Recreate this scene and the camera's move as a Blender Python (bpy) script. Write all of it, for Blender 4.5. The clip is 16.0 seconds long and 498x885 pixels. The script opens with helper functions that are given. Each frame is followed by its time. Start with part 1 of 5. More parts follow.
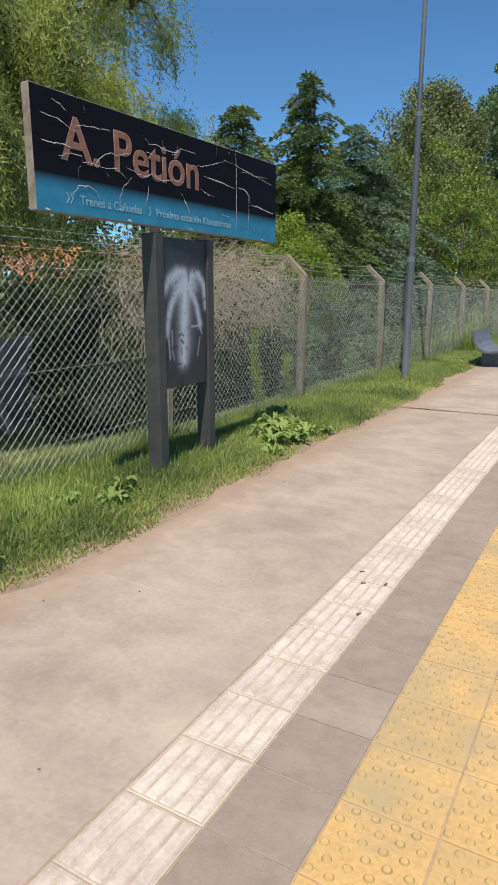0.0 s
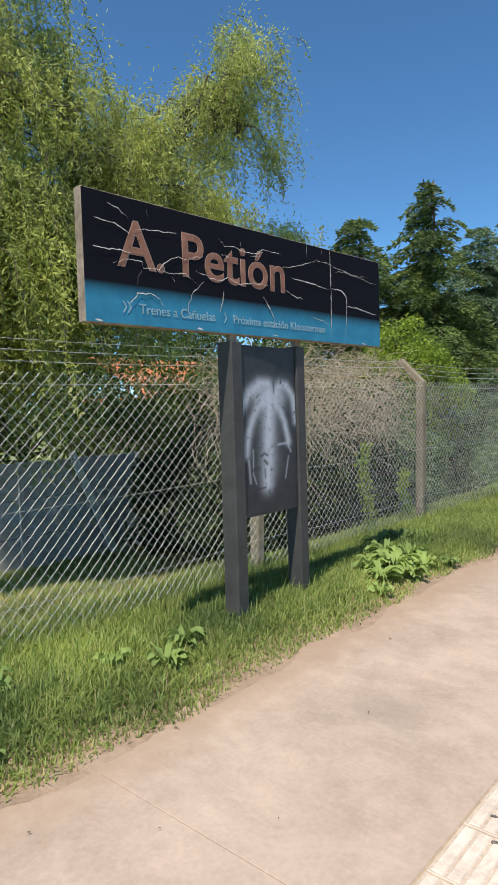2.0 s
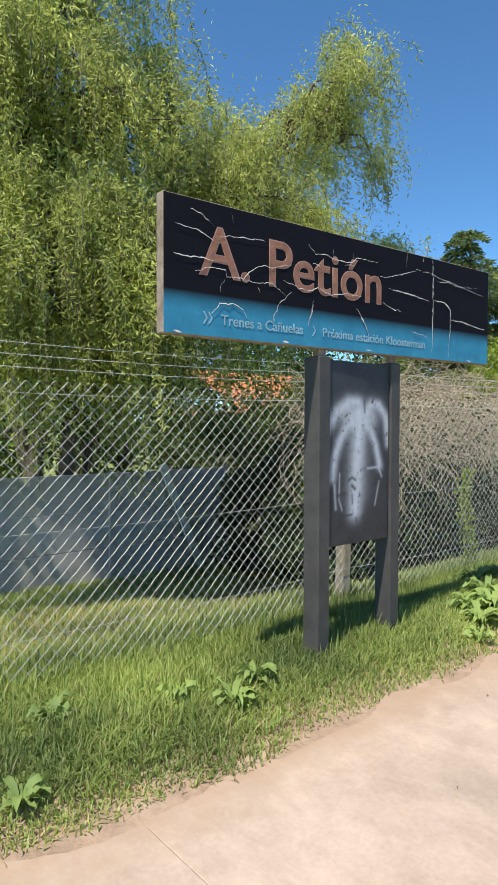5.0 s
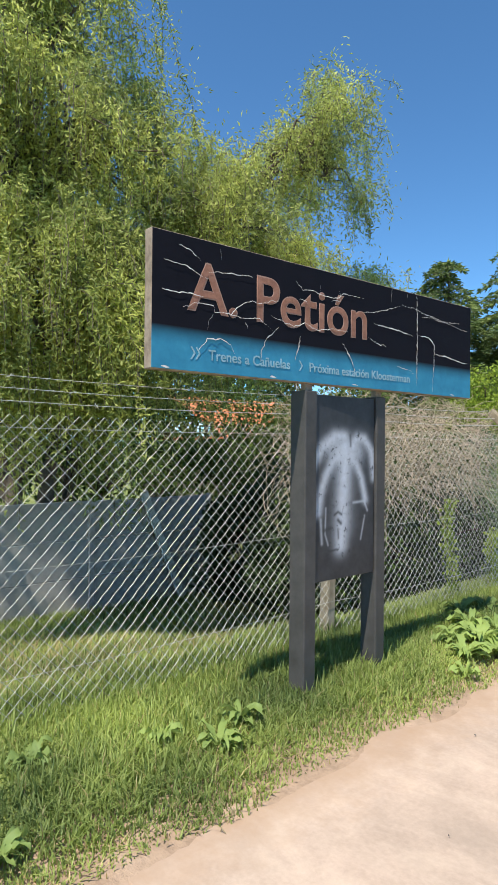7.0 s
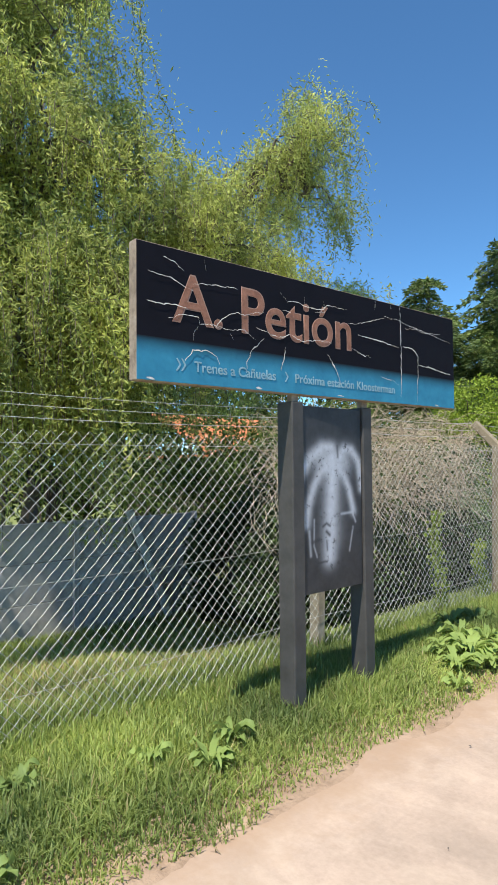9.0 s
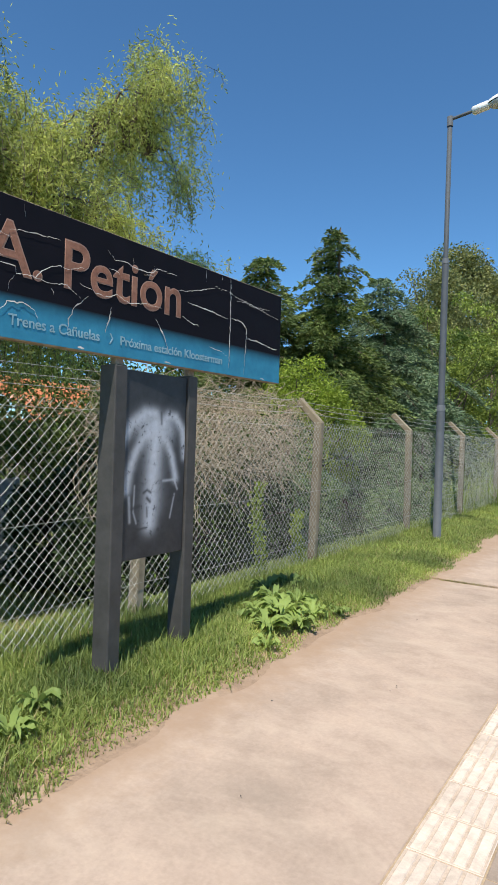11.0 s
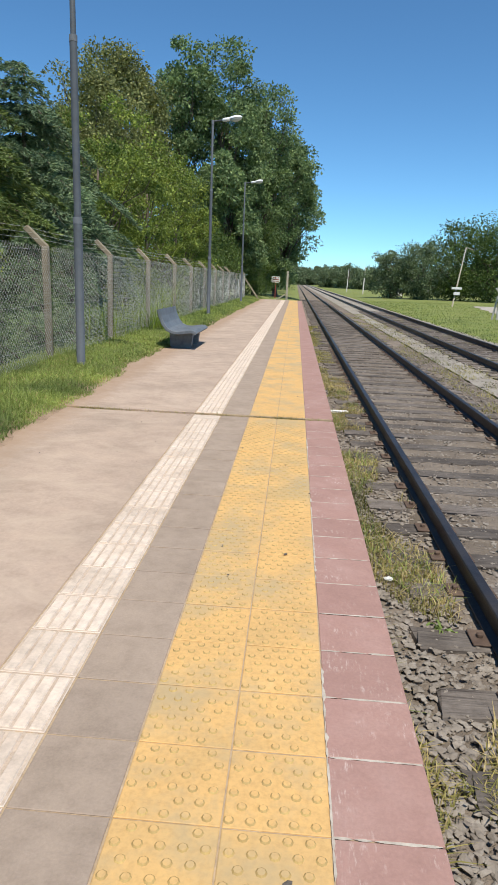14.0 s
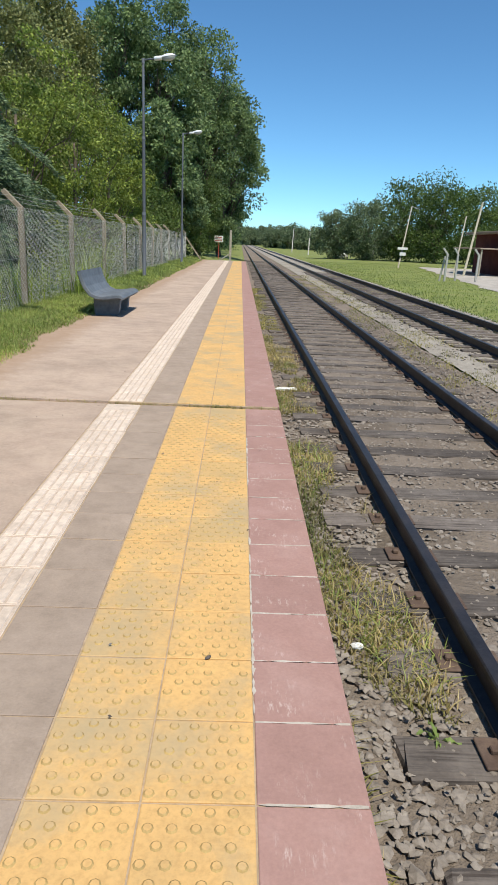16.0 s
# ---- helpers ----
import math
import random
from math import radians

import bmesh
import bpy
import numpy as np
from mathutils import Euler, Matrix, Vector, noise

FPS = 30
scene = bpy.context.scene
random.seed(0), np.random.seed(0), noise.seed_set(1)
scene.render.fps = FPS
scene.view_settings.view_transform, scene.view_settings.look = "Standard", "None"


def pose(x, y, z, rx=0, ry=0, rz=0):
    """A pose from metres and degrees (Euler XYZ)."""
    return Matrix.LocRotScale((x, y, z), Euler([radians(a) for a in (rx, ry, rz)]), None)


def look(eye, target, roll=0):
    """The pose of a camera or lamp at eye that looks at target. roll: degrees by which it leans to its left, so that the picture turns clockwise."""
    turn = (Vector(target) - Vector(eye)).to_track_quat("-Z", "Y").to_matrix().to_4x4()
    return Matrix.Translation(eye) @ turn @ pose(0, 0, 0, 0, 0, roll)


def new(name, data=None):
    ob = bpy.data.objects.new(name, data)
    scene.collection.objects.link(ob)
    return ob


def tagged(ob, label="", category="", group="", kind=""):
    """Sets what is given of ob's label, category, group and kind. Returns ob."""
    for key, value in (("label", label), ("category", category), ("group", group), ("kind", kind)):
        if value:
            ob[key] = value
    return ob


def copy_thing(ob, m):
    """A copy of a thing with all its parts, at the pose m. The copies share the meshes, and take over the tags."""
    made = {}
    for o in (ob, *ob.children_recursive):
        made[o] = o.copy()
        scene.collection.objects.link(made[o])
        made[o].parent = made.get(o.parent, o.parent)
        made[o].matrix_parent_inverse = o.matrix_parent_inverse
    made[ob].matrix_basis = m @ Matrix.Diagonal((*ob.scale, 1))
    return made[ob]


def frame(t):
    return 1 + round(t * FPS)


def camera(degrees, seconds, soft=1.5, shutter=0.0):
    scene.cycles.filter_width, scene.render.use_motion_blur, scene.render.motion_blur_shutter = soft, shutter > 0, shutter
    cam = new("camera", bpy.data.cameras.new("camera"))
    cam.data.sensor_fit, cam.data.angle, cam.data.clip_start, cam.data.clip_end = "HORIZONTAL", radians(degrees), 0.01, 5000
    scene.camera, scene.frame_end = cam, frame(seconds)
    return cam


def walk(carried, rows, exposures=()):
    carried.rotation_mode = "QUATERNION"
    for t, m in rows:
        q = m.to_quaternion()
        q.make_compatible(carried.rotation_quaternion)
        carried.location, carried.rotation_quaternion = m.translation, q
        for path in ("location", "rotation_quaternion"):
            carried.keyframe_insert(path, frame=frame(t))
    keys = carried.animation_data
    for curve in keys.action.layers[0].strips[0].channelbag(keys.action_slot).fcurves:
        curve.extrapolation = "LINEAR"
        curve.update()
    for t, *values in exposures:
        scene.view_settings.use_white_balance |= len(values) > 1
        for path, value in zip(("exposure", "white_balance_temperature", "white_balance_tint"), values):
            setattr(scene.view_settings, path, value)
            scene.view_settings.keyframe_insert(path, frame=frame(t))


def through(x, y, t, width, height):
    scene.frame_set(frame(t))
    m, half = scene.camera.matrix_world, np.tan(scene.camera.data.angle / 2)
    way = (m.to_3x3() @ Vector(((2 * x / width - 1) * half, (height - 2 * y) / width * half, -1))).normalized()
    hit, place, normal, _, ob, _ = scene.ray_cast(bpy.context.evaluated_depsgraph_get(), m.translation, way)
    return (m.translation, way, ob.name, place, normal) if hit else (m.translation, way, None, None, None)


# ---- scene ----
cam = camera(42.5, 16.0, 1.1)
PATH = [
    (0, (0.322, -9.602, 1.636), (-0.654, -7.912, 1.197), -0.0),
    (0.5, (0.155, -9.33, 1.675), (-0.908, -7.661, 1.386), 1.7),
    (1, (0.003, -9.135, 1.732), (-1.243, -7.583, 1.528), -0.4),
    (1.5, (0.004, -8.767, 1.741), (-1.344, -7.291, 1.689), -0.8),
    (2, (0.047, -8.591, 1.676), (-1.277, -7.096, 1.57), -1.7),
    (2.5, (-0.06, -8.422, 1.656), (-1.384, -6.931, 1.507), 1.0),
    (3, (-0.104, -8.345, 1.683), (-1.56, -6.976, 1.605), 0.7),
    (3.5, (-0.108, -8.29, 1.704), (-1.614, -6.977, 1.613), -0.5),
    (6, (-0.11, -8.278, 1.707), (-1.653, -7.006, 1.696), 1.0),
    (6.5, (-0.134, -8.271, 1.752), (-1.631, -6.945, 1.777), 1.5),
    (7, (-0.16, -8.3, 1.783), (-1.657, -6.975, 1.798), 0.5),
    (7.5, (-0.164, -8.297, 1.776), (-1.666, -6.977, 1.817), 0.3),
    (8, (-0.203, -8.311, 1.766), (-1.688, -6.973, 1.83), -0.2),
    (10.5, (-0.148, -8.233, 1.694), (-1.471, -6.734, 1.746), 0.7),
    (11, (-0.126, -8.205, 1.696), (-1.206, -6.522, 1.69), 1.8),
    (11.5, (-0.119, -8.176, 1.655), (-0.955, -6.363, 1.531), 1.5),
    (12, (-0.13, -8.142, 1.621), (-0.753, -6.256, 1.39), 2.2),
    (12.5, (-0.056, -8.149, 1.599), (-0.58, -6.249, 1.261), 2.1),
    (13, (0.076, -7.93, 1.593), (-0.352, -6.005, 1.263), 2.5),
    (13.5, (0.164, -7.697, 1.573), (-0.066, -5.75, 1.175), 1.6),
    (14, (0.131, -7.438, 1.583), (0.013, -5.504, 1.089), 2.4),
    (14.5, (0.103, -7.134, 1.569), (0.088, -5.215, 1.007), 1.5),
    (15, (0.197, -6.734, 1.544), (0.094, -4.794, 1.072), 1.2),
    (15.5, (0.236, -6.365, 1.504), (0.226, -4.433, 0.987), 1.5),
    (16, (0.226, -5.994, 1.532), (0.275, -4.086, 0.934), 2.6),
]
walk(cam, [(t, look(eye, target, roll)) for t, eye, target, roll in PATH],
     [(t, stops, 6500, 6.5) for t, stops in ((0, 0.16), (0.5, 0.2), (2, 0.36), (3.5, 0.52), (6, 0.66), (8, 0.68), (10.5, 0.6), (11.5, 0.22), (12.5, 0.24), (14, 0.19), (16, 0.18))])

# ---- light: a high sun behind the walker, clear sky ----
SUN = Vector((0.17, -0.49, 1.0)).normalized()
world = bpy.data.worlds.new("sky")
scene.world = world
world.use_nodes = True
wn = world.node_tree.nodes
sky = wn.new("ShaderNodeTexSky")
sky.sky_type = 'NISHITA'
sky.sun_disc = False
sky.sun_elevation = math.asin(SUN.z)
sky.sun_rotation = math.atan2(SUN.x, SUN.y)
sky.altitude = 2500
sky.air_density, sky.dust_density, sky.ozone_density = 0.95, 0.0, 1.4
wn["Background"].inputs[1].default_value = 0.12
tint = wn.new("ShaderNodeMix")
tint.data_type, tint.blend_type = 'RGBA', 'MULTIPLY'
tint.inputs[0].default_value = 1.0
tint.inputs[7].default_value = (0.62, 0.965, 1.15, 1)
world.node_tree.links.new(sky.outputs[0], tint.inputs[6])
world.node_tree.links.new(tint.outputs[2], wn["Background"].inputs[0])
sun_data = bpy.data.lights.new("sun", 'SUN')
sun_data.energy, sun_data.angle, sun_data.color = 4.5, radians(0.53), (1.0, 0.935, 0.845)
sun = new("sun", sun_data)
sun.matrix_world = look(SUN * 60, (0, 0, 0))

RNG = np.random.default_rng(7)


# ---- materials ----
def material(name, rough=0.8, metal=0.0, spec=0.3):
    m = bpy.data.materials.new(name)
    m.use_nodes = True
    b = m.node_tree.nodes["Principled BSDF"]
    b.inputs["Roughness"].default_value = rough
    b.inputs["Metallic"].default_value = metal
    b.inputs["Specular IOR Level"].default_value = spec
    return m, m.node_tree.nodes, m.node_tree.links, b


def noise_tex(n, l, scale, detail=4.0, rough=0.6, coord=None):
    t = n.new("ShaderNodeTexNoise")
    t.inputs["Scale"].default_value = scale
    t.inputs["Detail"].default_value = detail
    t.inputs["Roughness"].default_value = rough
    if coord is not None:
        l.new(coord, t.inputs["Vector"])
    return t


def ramp(n, l, fac, stops):
    r = n.new("ShaderNodeValToRGB")
    e = r.color_ramp.elements
    while len(e) < len(stops):
        e.new(0.5)
    for k, (p, c) in zip(e, stops):
        k.position, k.color = p, (*c, 1)
    l.new(fac, r.inputs[0])
    return r.outputs[0]


def mix(n, l, fac, a, b, mode='MIX'):
    m = n.new("ShaderNodeMix")
    m.data_type, m.blend_type = 'RGBA', mode
    for sock, v in ((m.inputs[0], fac), (m.inputs[6], a), (m.inputs[7], b)):
        if isinstance(v, (int, float)):
            sock.default_value = v
        elif isinstance(v, tuple):
            sock.default_value = (*v, 1)
        else:
            l.new(v, sock)
    return m.outputs[2]


def bump(n, l, b, height, strength=0.3, dist=0.01):
    k = n.new("ShaderNodeBump")
    k.inputs["Strength"].default_value, k.inputs["Distance"].default_value = strength, dist
    l.new(height, k.inputs["Height"])
    l.new(k.outputs[0], b.inputs["Normal"])


def surface(name, dark, mid, light, big=0.8, fine=40.0, rough=0.85, metal=0.0, spec=0.25, relief=0.3, dist=0.004, vary=0.0, mottle=1.0):
    """Colour from two scales of noise in world metres, with fine relief."""
    m, n, l, b = material(name, rough, metal, spec)
    pos = n.new("ShaderNodeNewGeometry").outputs["Position"]
    a = noise_tex(n, l, big, 5, 0.6, pos)
    f = noise_tex(n, l, fine, 4, 0.65, pos)
    c1 = ramp(n, l, a.outputs[0], [(0.3, dark), (0.5, mid), (0.72, light)])
    c2 = ramp(n, l, f.outputs[0], [(0.3, tuple(v * 0.72 for v in mid)), (0.7, tuple(min(1, v * 1.25) for v in mid))])
    c = mix(n, l, 0.28, c1, c2)
    mid_n = noise_tex(n, l, big * 4.3, 6, 0.72, pos)
    c = mix(n, l, 1.0, c, ramp(n, l, mid_n.outputs[0], [(0.32, (1 - 0.2 * mottle, 1 - 0.21 * mottle, 1 - 0.22 * mottle)), (0.52, (1.0, 1.0, 1.0)), (0.72, (1 + 0.13 * mottle, 1 + 0.12 * mottle, 1 + 0.1 * mottle))]), 'MULTIPLY')
    if vary:
        o = n.new("ShaderNodeObjectInfo").outputs["Random"]
        g = ramp(n, l, o, [(0, (1 - vary,) * 3), (1, (1 + vary * 0.4,) * 3)])
        c = mix(n, l, 1.0, c, g, 'MULTIPLY')
    l.new(c, b.inputs["Base Color"])
    bump(n, l, b, f.outputs[0], relief, dist)
    return m


def leaf_mat(name, dark, light, through=0.3, rough=0.5):
    m, n, l, b = material(name, rough, 0, 0.3)
    g = n.new("ShaderNodeNewGeometry")
    c1 = ramp(n, l, g.outputs["Random Per Island"], [(0.0, dark), (0.55, tuple((x + y) / 2 for x, y in zip(dark, light))), (1.0, light)])
    # broad noise paints lighter and darker clumps, adding to the crown's own shading
    big = noise_tex(n, l, 0.9, 3, 0.5, g.outputs["Position"])
    c2 = ramp(n, l, big.outputs[0], [(0.32, (0.5, 0.55, 0.5)), (0.68, (1.3, 1.25, 1.0))])
    c = mix(n, l, 1.0, c1, c2, 'MULTIPLY')
    l.new(c, b.inputs["Base Color"])
    t = n.new("ShaderNodeBsdfTranslucent")
    l.new(c, t.inputs[0])
    s = n.new("ShaderNodeMixShader")
    s.inputs[0].default_value = through
    l.new(b.outputs[0], s.inputs[1])
    l.new(t.outputs[0], s.inputs[2])
    l.new(s.outputs[0], n["Material Output"].inputs[0])
    return m


def paint(name, colour, rough=0.5, metal=0.0, wear=0.25, scale=6.0, spec=0.4):
    m, n, l, b = material(name, rough, metal, spec)
    pos = n.new("ShaderNodeNewGeometry").outputs["Position"]
    a = noise_tex(n, l, scale, 6, 0.7, pos)
    c = ramp(n, l, a.outputs[0], [(0.3, tuple(v * (1 - wear) for v in colour)), (0.55, colour), (0.8, tuple(min(1, v * (1 + wear)) for v in colour))])
    l.new(c, b.inputs["Base Color"])
    r = ramp(n, l, a.outputs[0], [(0.3, (rough * 0.85,) * 3), (0.7, (min(1, rough * 1.2),) * 3)])
    l.new(r, b.inputs["Roughness"])
    bump(n, l, b, noise_tex(n, l, scale * 14, 3, 0.6, pos).outputs[0], 0.12, 0.002)
    return m


def scuffed(m, colour):
    """Pale scuff marks, drawn out along the platform, in patches."""
    n, l = m.node_tree.nodes, m.node_tree.links
    b = n["Principled BSDF"]
    base = b.inputs["Base Color"].links[0].from_socket
    mp = n.new("ShaderNodeMapping")
    mp.inputs["Scale"].default_value = (70, 16, 1)
    l.new(n.new("ShaderNodeNewGeometry").outputs["Position"], mp.inputs[0])
    streak = noise_tex(n, l, 1.0, 5, 0.75, mp.outputs[0])
    patch = noise_tex(n, l, 4.5, 3, 0.6)
    l.new(n.new("ShaderNodeNewGeometry").outputs["Position"], patch.inputs["Vector"])
    f = mix(n, l, 1.0, ramp(n, l, streak.outputs[0], [(0.53, (0, 0, 0)), (0.64, (0.8, 0.8, 0.8))]), ramp(n, l, patch.outputs[0], [(0.5, (0, 0, 0)), (0.66, (1, 1, 1))]), 'MULTIPLY')
    l.new(mix(n, l, f, base, colour), b.inputs["Base Color"])
    return m


CONCRETE = surface("platform_concrete", (0.33, 0.255, 0.2), (0.445, 0.335, 0.262), (0.53, 0.41, 0.325), 0.75, 38, 0.9, relief=0.35, mottle=0.75)


def weathered(m, pale, stain, soil):
    """Trodden dust in drawn-out blotches, darker stains, and soil washed over from the verge."""
    n, l = m.node_tree.nodes, m.node_tree.links
    b = n["Principled BSDF"]
    c = b.inputs["Base Color"].links[0].from_socket
    pos = n.new("ShaderNodeNewGeometry").outputs["Position"]
    mp = n.new("ShaderNodeMapping")
    mp.inputs["Scale"].default_value = (1.2, 2.0, 1)
    mp.inputs["Rotation"].default_value = (0, 0, 0.6)
    l.new(pos, mp.inputs[0])
    dust = noise_tex(n, l, 1.5, 7, 0.62, mp.outputs[0])
    dust.inputs["Distortion"].default_value = 0.9
    c = mix(n, l, ramp(n, l, dust.outputs[0], [(0.48, (0, 0, 0)), (0.7, (0.5, 0.5, 0.5))]), c, pale)
    spot = noise_tex(n, l, 1.15, 4, 0.55, pos)
    c = mix(n, l, ramp(n, l, spot.outputs[0], [(0.56, (0, 0, 0)), (0.74, (0.42, 0.42, 0.42))]), c, stain)
    sep = n.new("ShaderNodeSeparateXYZ")
    l.new(pos, sep.inputs[0])
    reach = n.new("ShaderNodeMapRange")
    reach.inputs[1].default_value, reach.inputs[2].default_value = -2.02, -2.5
    l.new(sep.outputs[0], reach.inputs[0])
    wash = noise_tex(n, l, 5.5, 6, 0.7, pos)
    k = n.new("ShaderNodeMath")
    k.operation = 'MULTIPLY_ADD'
    l.new(wash.outputs[0], k.inputs[0])
    k.inputs[1].default_value = 1.5
    k.inputs[2].default_value = -1.0
    t = n.new("ShaderNodeMath")
    t.operation = 'ADD'
    t.use_clamp = True
    l.new(k.outputs[0], t.inputs[0])
    l.new(reach.outputs[0], t.inputs[1])
    l.new(mix(n, l, t.outputs[0], c, soil), b.inputs["Base Color"])
    return m


weathered(CONCRETE, (0.55, 0.43, 0.335), (0.3, 0.235, 0.185), (0.36, 0.245, 0.165))
GREY_TILE = surface("grey_paving", (0.29, 0.224, 0.174), (0.35, 0.271, 0.212), (0.395, 0.308, 0.245), 2.2, 90, 0.9, vary=0.1, mottle=0.7)
RED_TILE = scuffed(surface("red_paving", (0.335, 0.196, 0.165), (0.375, 0.222, 0.188), (0.43, 0.275, 0.238), 3.0, 70, 0.85, vary=0.08, mottle=0.4), (0.62, 0.5, 0.45))
WHITE_TILE = surface("white_paving", (0.53, 0.42, 0.335), (0.66, 0.54, 0.44), (0.74, 0.625, 0.53), 3.5, 60, 0.85, vary=0.08)
GROOVE = surface("groove_dirt", (0.42, 0.325, 0.25), (0.53, 0.42, 0.33), (0.6, 0.49, 0.4), 5, 60, 0.95)
CREAM_TILE = surface("cream_paving", (0.62, 0.5, 0.33), (0.7, 0.58, 0.4), (0.75, 0.65, 0.48), 5, 80, 0.85)
GROUT = surface("joint_mortar", (0.4, 0.34, 0.28), (0.5, 0.44, 0.37), (0.62, 0.56, 0.5), 4, 90, 0.95)
JOINT = surface("joint_sand", (0.33, 0.245, 0.16), (0.43, 0.32, 0.21), (0.52, 0.4, 0.28), 5, 90, 0.95)


def yellow_mat():
    m, n, l, b = material("yellow_paving", 0.8, 0, 0.3)
    g = n.new("ShaderNodeNewGeometry")
    a = noise_tex(n, l, 2.6, 6, 0.7, g.outputs["Position"])
    f = noise_tex(n, l, 45, 5, 0.7, g.outputs["Position"])
    c = ramp(n, l, a.outputs[0], [(0.28, (0.54, 0.35, 0.15)), (0.45, (0.64, 0.395, 0.158)), (0.6, (0.69, 0.425, 0.165)), (0.8, (0.73, 0.48, 0.22))])
    d = ramp(n, l, f.outputs[0], [(0.36, (0.72, 0.7, 0.68)), (0.55, (1.0, 1.0, 1.0)), (0.8, (1.1, 1.08, 1.05))])
    c = mix(n, l, 0.5, c, mix(n, l, 1.0, c, d, 'MULTIPLY'))
    # grey wear where the pigment has gone, in clouds that run over several tiles
    w = noise_tex(n, l, 1.55, 7, 0.66, g.outputs["Position"])
    c = mix(n, l, ramp(n, l, w.outputs[0], [(0.47, (0, 0, 0)), (0.58, (0.55, 0.55, 0.55)), (0.72, (0.9, 0.9, 0.9))]), c, (0.40, 0.32, 0.195))
    o = n.new("ShaderNodeObjectInfo").outputs["Random"]
    c = mix(n, l, ramp(n, l, o, [(0.75, (0, 0, 0)), (0.95, (0.35, 0.35, 0.35))]), c, (0.42, 0.32, 0.165))
    l.new(c, b.inputs["Base Color"])
    bump(n, l, b, f.outputs[0], 0.3, 0.004)
    return m


YELLOW = yellow_mat()
YELLOW_WORN = surface("worn_stud_rim", (0.33, 0.235, 0.1), (0.45, 0.31, 0.125), (0.58, 0.4, 0.15), 6, 60, 0.9)
GRASS_GROUND = surface("grass_ground", (0.13, 0.16, 0.045), (0.2, 0.23, 0.065), (0.29, 0.27, 0.115), 0.5, 14, 0.95, relief=0.8, dist=0.03)
DIRT = surface("dry_dirt", (0.24, 0.165, 0.11), (0.345, 0.24, 0.165), (0.46, 0.335, 0.245), 2.4, 45, 0.95, relief=0.8, dist=0.012)
BALLAST = surface("ballast", (0.135, 0.108, 0.083), (0.22, 0.178, 0.14), (0.31, 0.255, 0.205), 0.7, 26, 0.95, relief=1.0, dist=0.035)
RUST = surface("rust", (0.075, 0.05, 0.038), (0.115, 0.078, 0.06), (0.17, 0.12, 0.09), 6, 60, 0.85)
GRAVEL = surface("pale_gravel", (0.25, 0.22, 0.18), (0.33, 0.295, 0.25), (0.41, 0.37, 0.31), 0.8, 22, 0.95, relief=0.9, dist=0.03)
STONE = surface("track_stone", (0.16, 0.135, 0.11), (0.26, 0.222, 0.185), (0.38, 0.335, 0.285), 9, 60, 0.9)
SLEEPER = surface("sleeper_wood", (0.1, 0.084, 0.073), (0.165, 0.14, 0.122), (0.25, 0.217, 0.19), 3, 40, 0.9, relief=0.9, dist=0.01, vary=0.35)


def grained(m):
    """Long dark checks and grain lines across the track, along the timber."""
    n, l = m.node_tree.nodes, m.node_tree.links
    b = n["Principled BSDF"]
    mp = n.new("ShaderNodeMapping")
    mp.inputs["Scale"].default_value = (2.2, 55, 30)
    l.new(n.new("ShaderNodeNewGeometry").outputs["Position"], mp.inputs[0])
    t = noise_tex(n, l, 1.0, 5, 0.7, mp.outputs[0])
    c = b.inputs["Base Color"].links[0].from_socket
    l.new(mix(n, l, 1.0, c, ramp(n, l, t.outputs[0], [(0.34, (0.45, 0.43, 0.42)), (0.48, (0.95, 0.95, 0.95)), (0.7, (1.25, 1.24, 1.22))]), 'MULTIPLY'), b.inputs["Base Color"])
    bump(n, l, b, t.outputs[0], 0.7, 0.008)


grained(SLEEPER)
RAIL_SIDE = surface("rail_rust", (0.024, 0.023, 0.027), (0.037, 0.035, 0.04), (0.065, 0.054, 0.05), 5, 60, 0.45, metal=0.25)
RAIL_TOP = paint("rail_polished", (0.42, 0.44, 0.48), 0.28, 1.0, 0.2, 12)
POST_CONCRETE = surface("post_concrete", (0.24, 0.185, 0.12), (0.33, 0.27, 0.19), (0.4, 0.345, 0.26), 4, 70, 0.9, vary=0.2)
WIRE = paint("galvanised_wire", (0.44, 0.44, 0.41), 0.55, 0.3, 0.25, 3)
POLE = paint("grey_pole_paint", (0.085, 0.096, 0.11), 0.62, 0.0, 0.2, 5, 0.2)
LAMP_WHITE = paint("lamp_white", (0.78, 0.78, 0.77), 0.4, 0, 0.08, 8)
LAMP_GLASS = paint("lamp_bowl", (0.5, 0.5, 0.48), 0.2, 0, 0.15, 10, 0.6)
BENCH = surface("bench_grey", (0.1, 0.115, 0.135), (0.15, 0.168, 0.19), (0.2, 0.218, 0.24), 4, 70, 0.65)
BLACK_METAL = paint("black_metal", (0.07, 0.066, 0.063), 0.55, 0.0, 0.3, 7, 0.3)
SIGN_BLACK = paint("sign_black", (0.008, 0.008, 0.013), 0.75, 0, 0.35, 5, 0.12)
SIGN_EDGE = surface("sign_edge_wood", (0.16, 0.12, 0.09), (0.3, 0.235, 0.18), (0.42, 0.35, 0.28), 9, 60, 0.8)
LETTER = surface("letter_copper", (0.2, 0.09, 0.06), (0.32, 0.15, 0.1), (0.42, 0.21, 0.145), 9, 60, 0.7)
LETTER_EDGE = paint("letter_edge_worn", (0.4, 0.24, 0.185), 0.75, 0, 0.35, 20)
BAND_TEXT = paint("band_lettering", (0.27, 0.45, 0.53), 0.7, 0, 0.2, 20)
CRACK = paint("vinyl_tear", (0.62, 0.58, 0.54), 0.8, 0, 0.3, 25)
